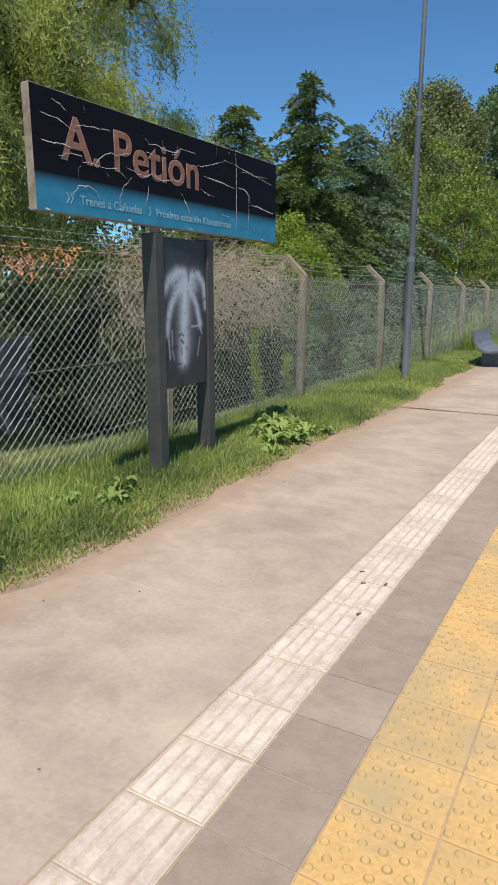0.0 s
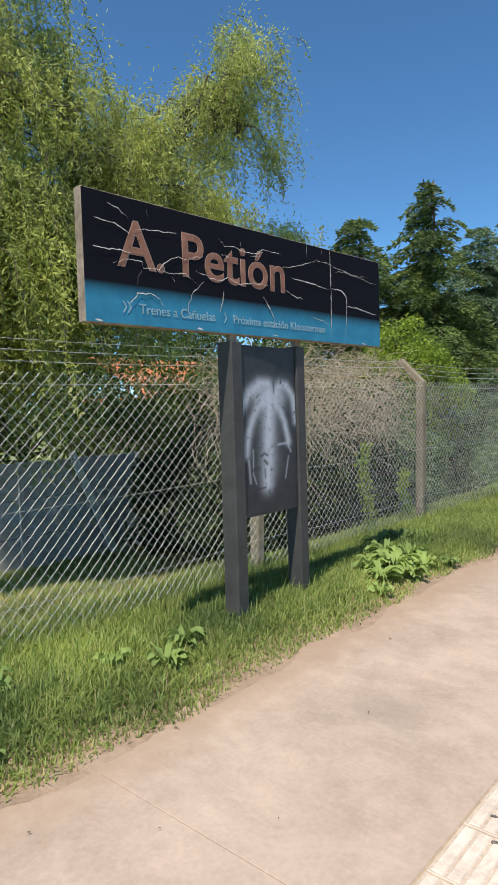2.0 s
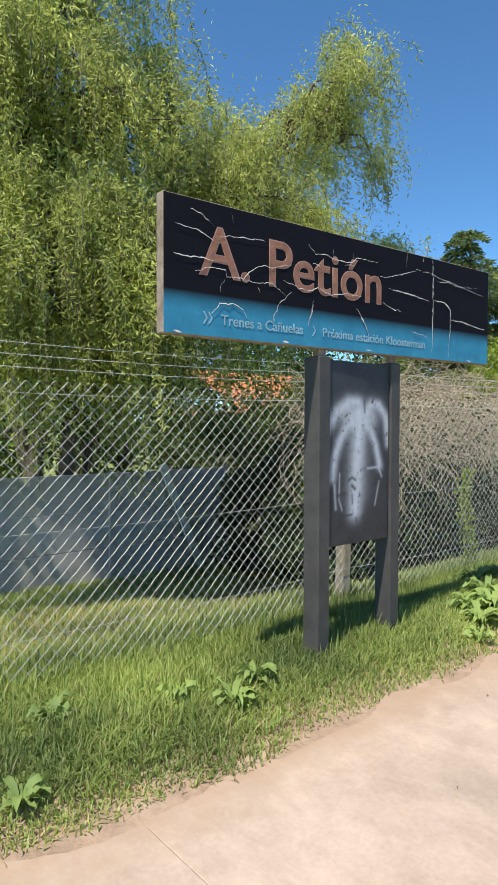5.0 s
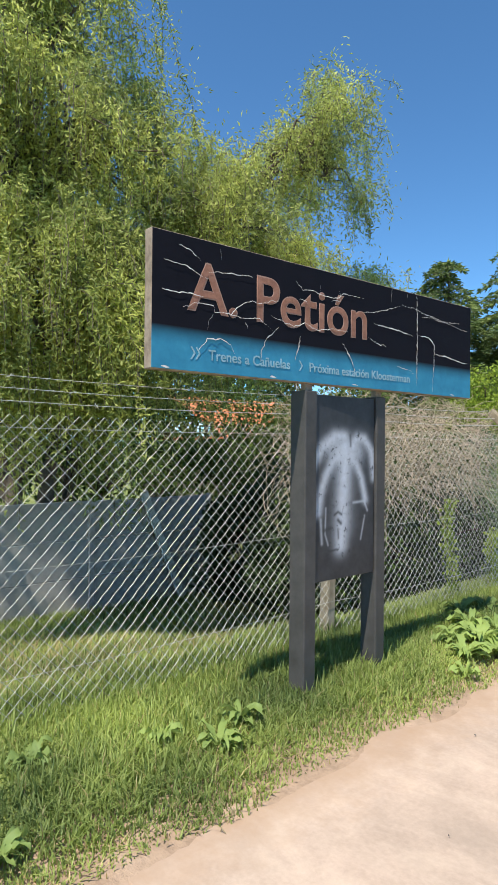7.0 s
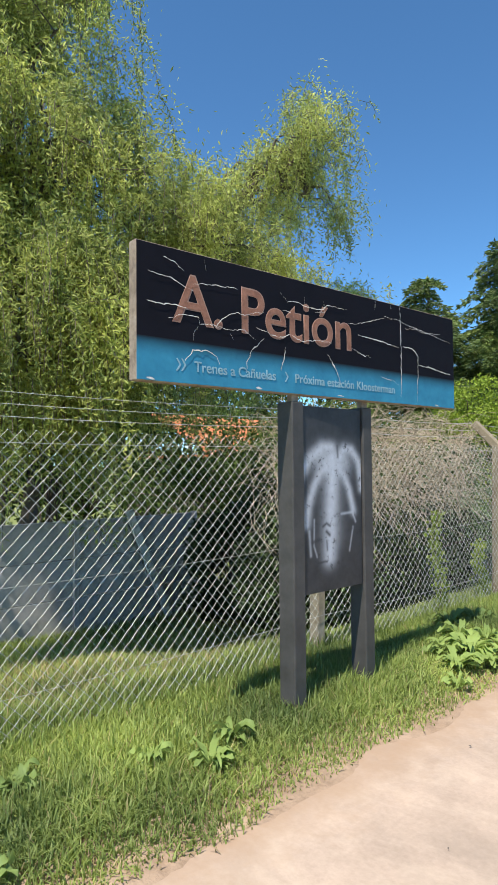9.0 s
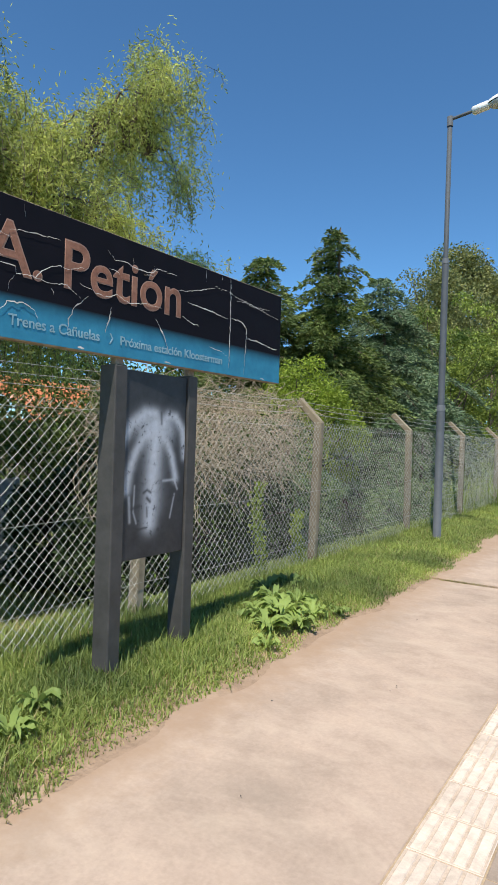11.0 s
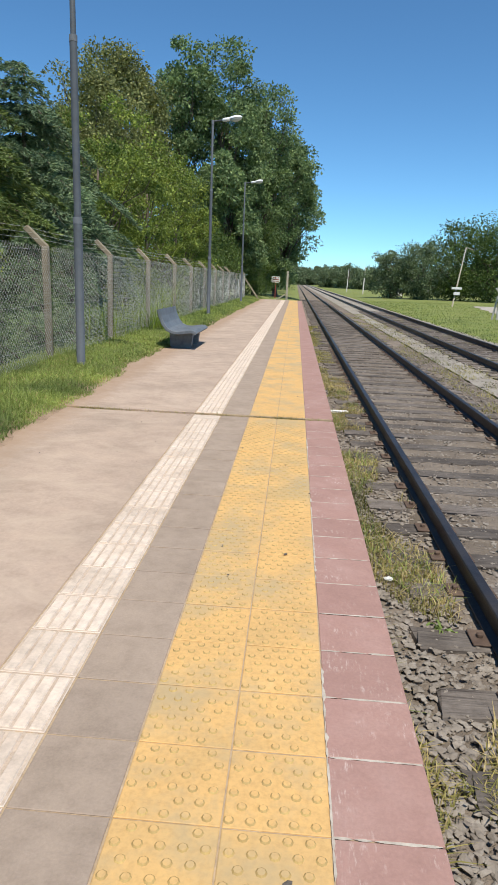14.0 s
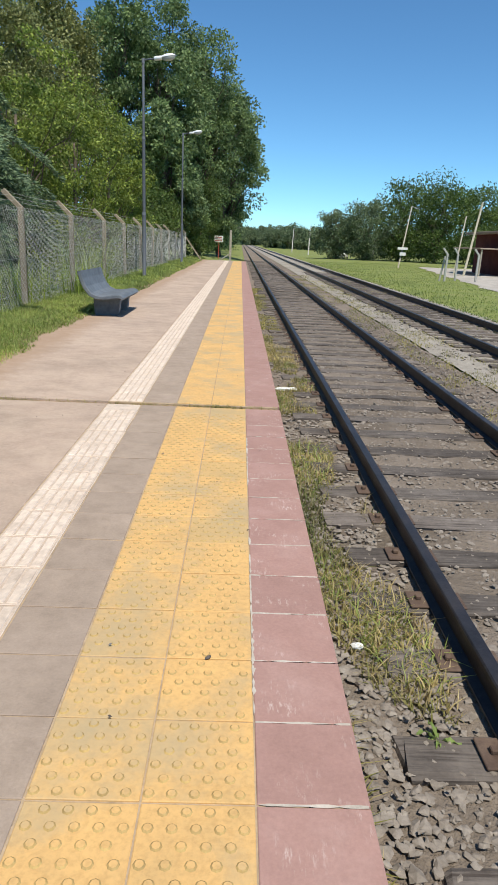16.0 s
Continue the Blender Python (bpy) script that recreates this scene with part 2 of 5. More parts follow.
BARK = surface("bark", (0.07, 0.055, 0.04), (0.14, 0.11, 0.085), (0.22, 0.18, 0.14), 3, 25, 0.95, relief=1.0, dist=0.02)
TWIG = surface("dry_twig", (0.27, 0.215, 0.15), (0.42, 0.34, 0.25), (0.55, 0.46, 0.35), 4, 40, 0.95)
WALL_GREY = surface("grey_panel_wall", (0.35, 0.325, 0.305), (0.42, 0.392, 0.37), (0.49, 0.46, 0.435), 0.8, 20, 0.8)
ROOF_TILE = surface("orange_roof_tile", (0.36, 0.12, 0.05), (0.5, 0.18, 0.08), (0.6, 0.26, 0.13), 2, 18, 0.85)
HOUSE_WALL = surface("house_plaster", (0.12, 0.1, 0.085), (0.17, 0.145, 0.12), (0.22, 0.19, 0.16), 1, 20, 0.9)
MAROON = surface("maroon_boards", (0.09, 0.02, 0.022), (0.13, 0.03, 0.03), (0.17, 0.05, 0.045), 1, 20, 0.8)
WHITE_PAINT = paint("white_paint", (0.75, 0.74, 0.7), 0.6, 0, 0.15, 4)
RED_PAINT = paint("red_paint", (0.42, 0.08, 0.05), 0.6, 0, 0.25, 9)
OLD_WOOD = surface("old_post_wood", (0.26, 0.24, 0.18), (0.36, 0.33, 0.25), (0.45, 0.42, 0.34), 4, 50, 0.9)
ROAD = surface("dirt_road", (0.34, 0.3, 0.26), (0.42, 0.38, 0.33), (0.5, 0.45, 0.4), 0.5, 12, 0.95)
OLD_WHITE = paint("weathered_white", (0.42, 0.41, 0.37), 0.8, 0, 0.2, 4)
BAND_PALE = surface("pale_band", (0.58, 0.54, 0.48), (0.68, 0.64, 0.58), (0.76, 0.72, 0.66), 4, 50, 0.9)
DARK_VOID = paint("dark_opening", (0.02, 0.02, 0.022), 0.8)

L_WILLOW = leaf_mat("willow_leaf", (0.31, 0.36, 0.1), (0.72, 0.75, 0.3), 0.62)
L_GRASS = leaf_mat("grass_blade", (0.225, 0.295, 0.08), (0.46, 0.53, 0.21), 0.5)
L_DRY = leaf_mat("dry_blade", (0.36, 0.28, 0.15), (0.58, 0.48, 0.29), 0.35)
L_TRACKWEED = leaf_mat("track_weed", (0.22, 0.22, 0.07), (0.46, 0.4, 0.18), 0.4)
L_DOCK = leaf_mat("dock_leaf", (0.17, 0.26, 0.07), (0.36, 0.45, 0.17), 0.35, 0.6)
L_CONIFER = leaf_mat("conifer_needle", (0.07, 0.115, 0.035), (0.215, 0.27, 0.085), 0.15)
L_BLUE = leaf_mat("blue_conifer_needle", (0.08, 0.14, 0.09), (0.25, 0.33, 0.2), 0.15)
L_YOUNG = leaf_mat("young_conifer_needle", (0.075, 0.13, 0.065), (0.23, 0.31, 0.165), 0.2)
L_LIME = leaf_mat("lime_leaf", (0.17, 0.25, 0.03), (0.36, 0.45, 0.08), 0.35)
L_HEDGE = leaf_mat("hedge_leaf", (0.045, 0.08, 0.02), (0.13, 0.19, 0.045), 0.2)
# near-black leaf colour with the deep shade behind the fence painted in
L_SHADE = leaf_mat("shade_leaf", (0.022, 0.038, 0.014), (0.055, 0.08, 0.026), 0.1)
L_YELLOW = leaf_mat("yellowish_leaf", (0.1, 0.155, 0.03), (0.36, 0.43, 0.1), 0.3)
L_EUC = leaf_mat("eucalyptus_leaf", (0.12, 0.14, 0.05), (0.33, 0.34, 0.145), 0.25)
L_POPLAR = leaf_mat("poplar_leaf", (0.095, 0.155, 0.07), (0.29, 0.385, 0.185), 0.32)
L_ACROSS = leaf_mat("far_side_leaf", (0.06, 0.105, 0.03), (0.17, 0.24, 0.07), 0.22)
# distance haze is painted into this paler, greyer leaf colour
L_FAR_HAZE = leaf_mat("far_hazed_leaf", (0.1, 0.145, 0.085), (0.22, 0.28, 0.17), 0.2)


# ---- helpers for meshes ----
class Geo:
    """Collects vertices, quads and triangles."""

    def __init__(self):
        self.v, self.q, self.t, self.n = [], [], [], 0

    def add(self, v, quads=None, tris=None):
        v = np.asarray(v, float).reshape(-1, 3)
        if quads is not None and len(quads):
            self.q.append(np.asarray(quads, int).reshape(-1, 4) + self.n)
        if tris is not None and len(tris):
            self.t.append(np.asarray(tris, int).reshape(-1, 3) + self.n)
        self.v.append(v)
        self.n += len(v)

    def mesh(self, name, mat, smooth=False):
        me = bpy.data.meshes.new(name)
        v = np.concatenate(self.v)
        q = np.concatenate(self.q) if self.q else np.zeros((0, 4), int)
        t = np.concatenate(self.t) if self.t else np.zeros((0, 3), int)
        me.vertices.add(len(v))
        me.vertices.foreach_set("co", v.ravel())
        me.loops.add(q.size + t.size)
        me.loops.foreach_set("vertex_index", np.concatenate([q.ravel(), t.ravel()]))
        me.polygons.add(len(q) + len(t))
        start = np.concatenate([np.arange(len(q)) * 4, q.size + np.arange(len(t)) * 3])
        me.polygons.foreach_set("loop_start", start)
        me.polygons.foreach_set("use_smooth", np.full(len(q) + len(t), smooth, bool))
        me.update(calc_edges=True)
        me.validate()
        me.materials.append(mat)
        return me


def place(name, mesh, parent=None, label=""):
    ob = new(name, mesh)
    if parent is not None:
        ob.parent = parent
    return tagged(ob, label)


def part(name, bm, mat, parent=None, label="", smooth=False):
    me = bpy.data.meshes.new(name)
    bm.normal_update()
    bm.to_mesh(me)
    bm.free()
    me.materials.append(mat)
    if smooth:
        me.polygons.foreach_set("use_smooth", np.ones(len(me.polygons), bool))
    return place(name, me, parent, label)


def thing(name, label, category, at=(0, 0, 0), turn=0.0, group="", kind=""):
    ob = new(name)
    ob.empty_display_size = 0.2
    ob.matrix_world = pose(*at, 0, 0, turn)
    return tagged(ob, label, category, group, kind)


def box(bm, lo, hi, bevel=0.0, m=None):
    c = [(a + b) / 2 for a, b in zip(lo, hi)]
    s = [abs(b - a) for a, b in zip(lo, hi)]
    r = bmesh.ops.create_cube(bm, size=1.0, matrix=Matrix.LocRotScale(c, None, s))
    vs = r["verts"]
    if bevel:
        es = list({e for v in vs for e in v.link_edges})
        r = bmesh.ops.bevel(bm, geom=es, offset=bevel, segments=1, affect='EDGES')
        vs = r["verts"]
    if m is not None:
        bmesh.ops.transform(bm, matrix=m, verts=list({v for v in vs}))
    return vs


def box_part(name, lo, hi, mat, parent, bevel=0.004, label="", m=None):
    bm = bmesh.new()
    box(bm, lo, hi, bevel, m)
    return part(name, bm, mat, parent, label)


def tube(geo, pts, radii, sides=6, cap=True):
    pts = np.asarray(pts, float)
    k = len(pts)
    r = np.broadcast_to(np.asarray(radii, float), (k,))
    d = np.gradient(pts, axis=0)
    d /= np.linalg.norm(d, axis=1, keepdims=True) + 1e-9
    ref = np.where(np.abs(d[:, 2:3]) > 0.9, np.array([[1.0, 0, 0]]), np.array([[0, 0, 1.0]]))
    a = np.cross(d, ref)
    a /= np.linalg.norm(a, axis=1, keepdims=True) + 1e-9
    b = np.cross(d, a)
    th = np.arange(sides) * 2 * np.pi / sides
    ring = a[:, None, :] * np.cos(th)[None, :, None] + b[:, None, :] * np.sin(th)[None, :, None]
    v = pts[:, None, :] + ring * r[:, None, None]
    i = np.arange(k - 1)[:, None] * sides
    j = np.arange(sides)[None, :]
    jn = (j + 1) % sides
    quads = np.stack([i + j, i + jn, i + sides + jn, i + sides + j], -1).reshape(-1, 4)
    tris = []
    if cap and sides >= 3:
        for base in (0, (k - 1) * sides):
            tris += [(base, base + s, base + s + 1) for s in range(1, sides - 1)]
    geo.add(v.reshape(-1, 3), quads, tris)


def unit(v):
    return v / (np.linalg.norm(v, axis=-1, keepdims=True) + 1e-9)


def leaves(geo, c, d, length, width):
    """One rhombic leaf at each point c along the way d."""
    n = len(c)
    d = unit(d)
    s = unit(np.cross(d, RNG.normal(size=(n, 3))))
    up = np.cross(s, d)
    L = (length * RNG.uniform(0.7, 1.3, n))[:, None]
    W = (width * RNG.uniform(0.7, 1.3, n))[:, None]
    mid = c + d * L * 0.5 + up * L * 0.08
    v = np.stack([c, mid + s * W / 2, c + d * L, mid - s * W / 2], 1).reshape(-1, 3)
    geo.add(v, np.arange(n * 4).reshape(n, 4))


def blades(geo, base, height, width, lean=0.35):
    """Bent grass blades: a quad and a tip."""
    n = len(base)
    a = RNG.uniform(0, 2 * np.pi, n)
    out = np.stack([np.cos(a), np.sin(a), np.zeros(n)], 1)
    s = np.stack([-np.sin(a), np.cos(a), np.zeros(n)], 1)
    h = np.broadcast_to(height, (n,)) * RNG.uniform(0.55, 1.35, n)
    w = width * RNG.uniform(0.7, 1.3, n)
    le = np.abs(RNG.normal(0, lean, n)) * h
    up = np.array([[0, 0, 1.0]])
    mid = base + out * (le * 0.35)[:, None] + up * (h * 0.6)[:, None]
    tip = base + out * le[:, None] + up * h[:, None]
    v = np.stack([base - s * w[:, None] / 2, base + s * w[:, None] / 2, mid - s * w[:, None] * 0.38, mid + s * w[:, None] * 0.38, tip], 1).reshape(-1, 3)
    k = np.arange(n)[:, None] * 5
    geo.add(v, k + np.array([[0, 1, 3, 2]]), k + np.array([[2, 3, 4]]))


def verge_edge(y):
    """x of the ragged rim where soil covers the platform."""
    y = np.asarray(y, float)
    return -2.46 + 0.035 * np.sin(y * 0.9 + 1.0) + 0.03 * np.sin(y * 2.7) + 0.025 * np.sin(y * 7.1 + 2) - 0.12 * (y > 3)


def bank_z(x, y=0.0):
    """Height of the ground on the fence side."""
    x, y = np.asarray(x, float), np.asarray(y, float)
    steps = [-40, -12, -9.2, -6.5, -5.4, -4.6, -4.0, -3.0, -2.6, -2.3]
    gentle = np.interp(x, steps, [-0.75, -0.75, -0.72, -0.3, -0.1, 0.05, 0.09, 0.05, 0.01, 0.0])
    steep = np.interp(x, steps, [-0.75, -0.75, -0.75, -0.74, -0.62, -0.03, 0.09, 0.05, 0.01, 0.0])
    f = np.clip((y + 4.8) / 1.4, 0, 1)
    return gentle + (steep - gentle) * f


# ---- ground ----
def build_ground():
    xs = [-3000, -300, -60, -30, -20, -14, -12, -10.5, -9.2, -8, -7, -6, -5.2, -4.6, -4.2, -3.8, -3.4, -3.0, -2.7, -2.4, -2.3, 0.0, 0.62, 0.7, 4, 8.6, 9.2, 11, 14, 20, 40, 120, 400, 3000]
    ys = [-3000, -300, -60, -25] + [-20 + 0.5 * k for k in range(136)] + [50, 55, 60, 70, 80, 100, 130, 180, 250, 400, 800, 1600, 4000]
    v = []
    for y in ys:
        for x in xs:
            if x <= -2.4:
                z = float(bank_z(x, y)) + 0.02 * math.sin(x * 2.1 + y * 1.3)
                if x > -2.9 and y < 47.6:
                    z = -0.12
                if y > 60:
                    z -= 0.2
            elif y < 47.6 and x < 0.66:
                z = -0.75
            elif x < 0.66:
                z = -0.12 - 0.14 * (x + 2.4)
            else:
                z = float(np.interp(x, [0.7, 8.6, 9.2, 14, 20], [-0.6, -0.6, -0.46, -0.34, -0.3]))
            v.append((x, y, z))
    w = len(xs)
    q = [(j * w + i, j * w + i + 1, (j + 1) * w + i + 1, (j + 1) * w + i) for j in range(len(ys) - 1) for i in range(w - 1)]
    g = Geo()
    g.add(v, q)
    tagged(place("ground", g.mesh("ground", GRASS_GROUND, True)), "grassy ground reaching to the horizon", "ground", kind="structure")


def strip(name, xs, ys, zf, mat, label, category):
    g = Geo()
    X, Y = np.meshgrid(xs, ys)
    Z = zf(X, Y)
    w = len(xs)
    q = [(j * w + i, j * w + i + 1, (j + 1) * w + i + 1, (j + 1) * w + i) for j in range(len(ys) - 1) for i in range(w - 1)]
    g.add(np.stack([X, Y, Z], -1), q)
    return tagged(place(name, g.mesh(name, mat, True)), label, category, kind="structure")


build_ground()
ys_long = np.concatenate([np.arange(-20, 60, 0.4), np.arange(60, 420, 12.0)])
strip("track_bed", np.linspace(0.7, 4.35, 16), ys_long, lambda X, Y: -0.565 + 0.018 * np.sin(X * 9 + Y * 7) * np.sin(Y * 3.1) + 0.02 * np.cos((X - 2.3) * 1.2), BALLAST, "dark oily stone ballast under the near track", "ballast")
strip("gravel_bed", np.linspace(4.36, 8.55, 14), ys_long, lambda X, Y: -0.555 + 0.02 * np.sin(X * 5 + Y * 4) * np.sin(Y * 2.3), GRAVEL, "pale gravel bed under the far track", "gravel")


def verge(name):
    ys = np.arange(-16, 47.6, 0.12)
    rows = []
    for k in range(7):
        f = k / 6
        e = verge_edge(ys)
        x = e - 0.72 * (1 - f)
        z = (bank_z(x) - 0.02) * (1 - f) + 0.02 * f * (1 - f) + 0.003 + 0.012 * np.sin(ys * 5 + k) * f * (1 - f) * 3
        if k == 6:
            z = np.full_like(ys, -0.004)
        rows.append(np.stack([x, ys, z], -1))
    v = np.stack(rows, 1).reshape(-1, 3)
    w = 7
    q = [(j * w + i, j * w + i + 1, (j + 1) * w + i + 1, (j + 1) * w + i) for j in range(len(ys) - 1) for i in range(w - 1)]
    g = Geo()
    g.add(v, q)
    tagged(place(name, g.mesh(name, DIRT, True)), "bare brown soil creeping over the platform edge", "dirt", kind="structure")


verge("dirt_verge")

# ---- platform ----
platform = thing("platform", "low railway platform of sun-bleached concrete", "platform", kind="structure")
X_EDGE, T = 0.663, 0.33


def slab(lo, hi, name="slab"):
    return box_part(name, lo, hi, CONCRETE, platform, 0.004)


# poured slabs left of the guide strip, split by the narrow construction joints
cuts = [-16.0, -12.9, -6.91, -0.03]
for a, b in zip(cuts, cuts[1:]):
    slab((-2.95, a + 0.0012, -0.3), (-0.992, b - 0.0012, 0.0))
cuts = [0.03, 6.0, 12.0, 18.0, 24.0, 30.0, 36.0, 42.0, 47.5]
for a, b in zip(cuts, cuts[1:]):
    slab((-2.95, a + 0.004, -0.3), (-0.992, b - 0.004, 0.012))
box_part("bed", (-0.994, -16, -0.75), (X_EDGE - 0.02, -0.02, -0.005), JOINT, platform, 0.0, "mortar bed under the paving")
box_part("bed", (-0.994, 0.02, -0.75), (X_EDGE - 0.02, 47.5, 0.007), JOINT, platform, 0.0, "mortar bed under the paving")


def flat_tile(mat, name, w, d, groove=0, dots=None, h=0.02):
    """A paving tile, origin at its lower left top corner; grooves along y or staggered domes."""
    g = Geo()
    e = 0.003
    v = [(e, e, -h), (w - e, e, -h), (w - e, d - e, -h), (e, d - e, -h),
         (e, e, -0.002), (w - e, e, -0.002), (w - e, d - e, -0.002), (e, d - e, -0.002),
         (2 * e, 2 * e, 0), (w - 2 * e, 2 * e, 0), (w - 2 * e, d - 2 * e, 0), (2 * e, d - 2 * e, 0)]
    q = [(8, 9, 10, 11)] + [(a, (a + 1) % 4, 4 + (a + 1) % 4, 4 + a) for a in range(4)] + [(4 + a, 4 + (a + 1) % 4, 8 + (a + 1) % 4, 8 + a) for a in range(4)]
    g.add(v, q)
    if groove:
        p = (w - 0.02) / groove
        for k in range(groove):
            x0, x1 = 0.01 + k * p + 0.006, 0.01 + (k + 1) * p - 0.006
            y0, y1 = 0.014, d - 0.014
            g.add([(x0, y0, 0), (x1, y0, 0), (x1, y1, 0), (x0, y1, 0), (x0 + .004, y0 + .004, .005), (x1 - .004, y0 + .004, .005), (x1 - .004, y1 - .004, .005), (x0 + .004, y1 - .004, .005)],
                  [(4, 5, 6, 7)] + [(a, (a + 1) % 4, 4 + (a + 1) % 4, 4 + a) for a in range(4)])
    if dots:
        th = np.arange(8) * np.pi / 4
        for cx, cy in dots:
            a = np.stack([cx + 0.0175 * np.cos(th), cy + 0.0175 * np.sin(th), np.zeros(8)], 1)
            b = np.stack([cx + 0.012 * np.cos(th), cy + 0.012 * np.sin(th), np.full(8, 0.0045)], 1)
            q = [(k, (k + 1) % 8, 8 + (k + 1) % 8, 8 + k) for k in range(8)] + [(8, 9, 10, 11), (8, 11, 12, 15), (12, 13, 14, 15)]
            g.add(np.concatenate([a, b]), q)
    me = g.mesh(name, mat)
    if groove:
        me.materials.append(GROOVE)
        me.polygons[0].material_index = 1
    if dots:
        me.materials.append(YELLOW_WORN)
        for p in me.polygons:
            if p.center.z > 0.001 and p.normal.z < 0.9:
                p.material_index = 1
    return me


def dot_layout(seed, lost, d):
    r = random.Random(seed)
    o = []
    for j in range(6):
        for i in range(5):
            x = 0.026 + i * 0.066 + (0.033 if j % 2 else 0.0) + 0.003 * j - 0.006
            y = 0.03 + j * 0.054
            if x < T - 0.022 and y < d - 0.022 and r.random() > lost:
                o.append((x, y))
    return o


yellow_kinds = [flat_tile(YELLOW, "yellow_tile", T, T, 0, dot_layout(s, 0.0 if s < 3 else 0.14, T)) for s in range(5)]
white_kind = flat_tile(WHITE_TILE, "white_tile", 0.322, T, 5)
grey_kind = flat_tile(GREY_TILE, "grey_tile", 0.328, T)
red_kind = flat_tile(RED_TILE, "red_tile", T + 0.003, T, 0, None, 0.06)
cream_kind = flat_tile(CREAM_TILE, "cream_tile", T, T)
tile_rng = random.Random(5)


def settle(ob):
    ob.matrix_basis = ob.matrix_basis @ pose(0, 0, 0, tile_rng.uniform(-0.25, 0.25), tile_rng.uniform(-0.25, 0.25), 0)


def lay_rows(first, last, phase, z):
    y = phase
    rows = []
    while y > first:
        y -= T
    while y < last:
        rows.append(y)
        y += T
    return rows


near_rows = [r for r in lay_rows(-11.2, -0.35, -0.27, 0) if r + T <= -0.02]
for y in near_rows:
    for name, me, x in (("white_tile", white_kind, -0.985), ("grey_tile", grey_kind, -0.66), ("red_tile", red_kind, 0.33)):
        ob = place(name, me, platform)
        ob.location = (x, y, tile_rng.uniform(-0.0015, 0.0015))
        settle(ob)
    for x in (-0.33, 0.0):
        worn = x == 0.0 and abs(y + 6.54) < 0.17
        ob = place("cream_tile" if worn else "yellow_tile", cream_kind if worn else tile_rng.choice(yellow_kinds), platform)
        ob.location = (x, y, tile_rng.uniform(-0.0012, 0.0012))
        settle(ob)
# the short last row before the expansion joint
for name, mat, x0, x1 in (("white_tile", WHITE_TILE, -0.985, -0.672), ("grey_tile", GREY_TILE, -0.66, -0.34), ("yellow_tile", YELLOW, -0.327, -0.003), ("yellow_tile", YELLOW, 0.003, 0.327), ("red_tile", RED_TILE, 0.333, X_EDGE)):
    box_part(name, (x0, near_rows[-1] + T + 0.003, -0.02), (x1, -0.035, 0.0), mat, platform, 0.003)


def far_strip(name, mesh, x, mat_rows, z, label):
    """The rows past the joint as one laid strip, each tile with its own edges."""
    src = mesh
    n = len(src.vertices)
    co = np.empty(n * 3)
    src.vertices.foreach_get("co", co)
    co = co.reshape(-1, 3)
    quads = np.array([list(p.vertices) for p in src.polygons if len(p.vertices) == 4])
    g = Geo()
    for y in mat_rows:
        g.add(co + np.array([x, y, z + tile_rng.uniform(-0.001, 0.001)]), quads)
    me = g.mesh(name, src.materials[0])
    idx = np.array([p.material_index for p in src.polygons if len(p.vertices) == 4])
    if len(src.materials) > 1:
        me.materials.append(src.materials[1])
        me.polygons.foreach_set("material_index", np.tile(idx, len(mat_rows)))
    ob = place(name, me, platform, label)
    tagged(ob, kind="stuff")


far_rows = [0.045 + T * k for k in range(143)]
plain_yellow = flat_tile(YELLOW, "yellow_plain", T, T)
for x in (-0.33, 0.0):
    far_strip("yellow_tile_row", plain_yellow, x, far_rows, 0.013, "plain yellow warning tiles past the joint")
far_strip("white_tile_row", white_kind, -0.985, far_rows, 0.012, "white ribbed guide tiles past the joint")
far_strip("grey_tile_row", grey_kind, -0.66, far_rows, 0.012, "grey plain tiles past the joint")
far_strip("red_tile_row", red_kind, 0.33, far_rows, 0.012, "red edge tiles past the joint")
# pale mortar smears along the tile joints of the red edge
for y in near_rows:
    g = Geo()
    ys = [y + 0.002 * k for k in (-2, 0, 2)]
    x = np.linspace(0.335, 0.655, 12)
    wob = RNG.uniform(0.002, 0.0075, 12) * (RNG.random(12) > 0.2)
    v = np.concatenate([np.stack([x, y - wob, np.full(12, 0.0006)], 1), np.stack([x, y + wob, np.full(12, 0.0006)], 1)])
    g.add(v, [(k, k + 1, 13 + k, 12 + k) for k in range(11)])
    place("mortar_smear", g.mesh("mortar_smear", GROUT), platform)


g = Geo()
yy = np.arange(-11, -0.05, 0.025)
wl = RNG.uniform(0.0, 0.012, len(yy)) * (np.sin(yy * 3.1) + RNG.random(len(yy)) > 0.35)
k = len(yy)
g.add(np.concatenate([np.stack([0.331 - wl * 0.4, yy, np.full(k, 0.0008)], 1), np.stack([0.331 + wl, yy, np.full(k, 0.0008)], 1)]), [(i, k + i, k + i + 1, i + 1) for i in range(k - 1)])
place("mortar_smear", g.mesh("mortar_smear", GROUT), platform)


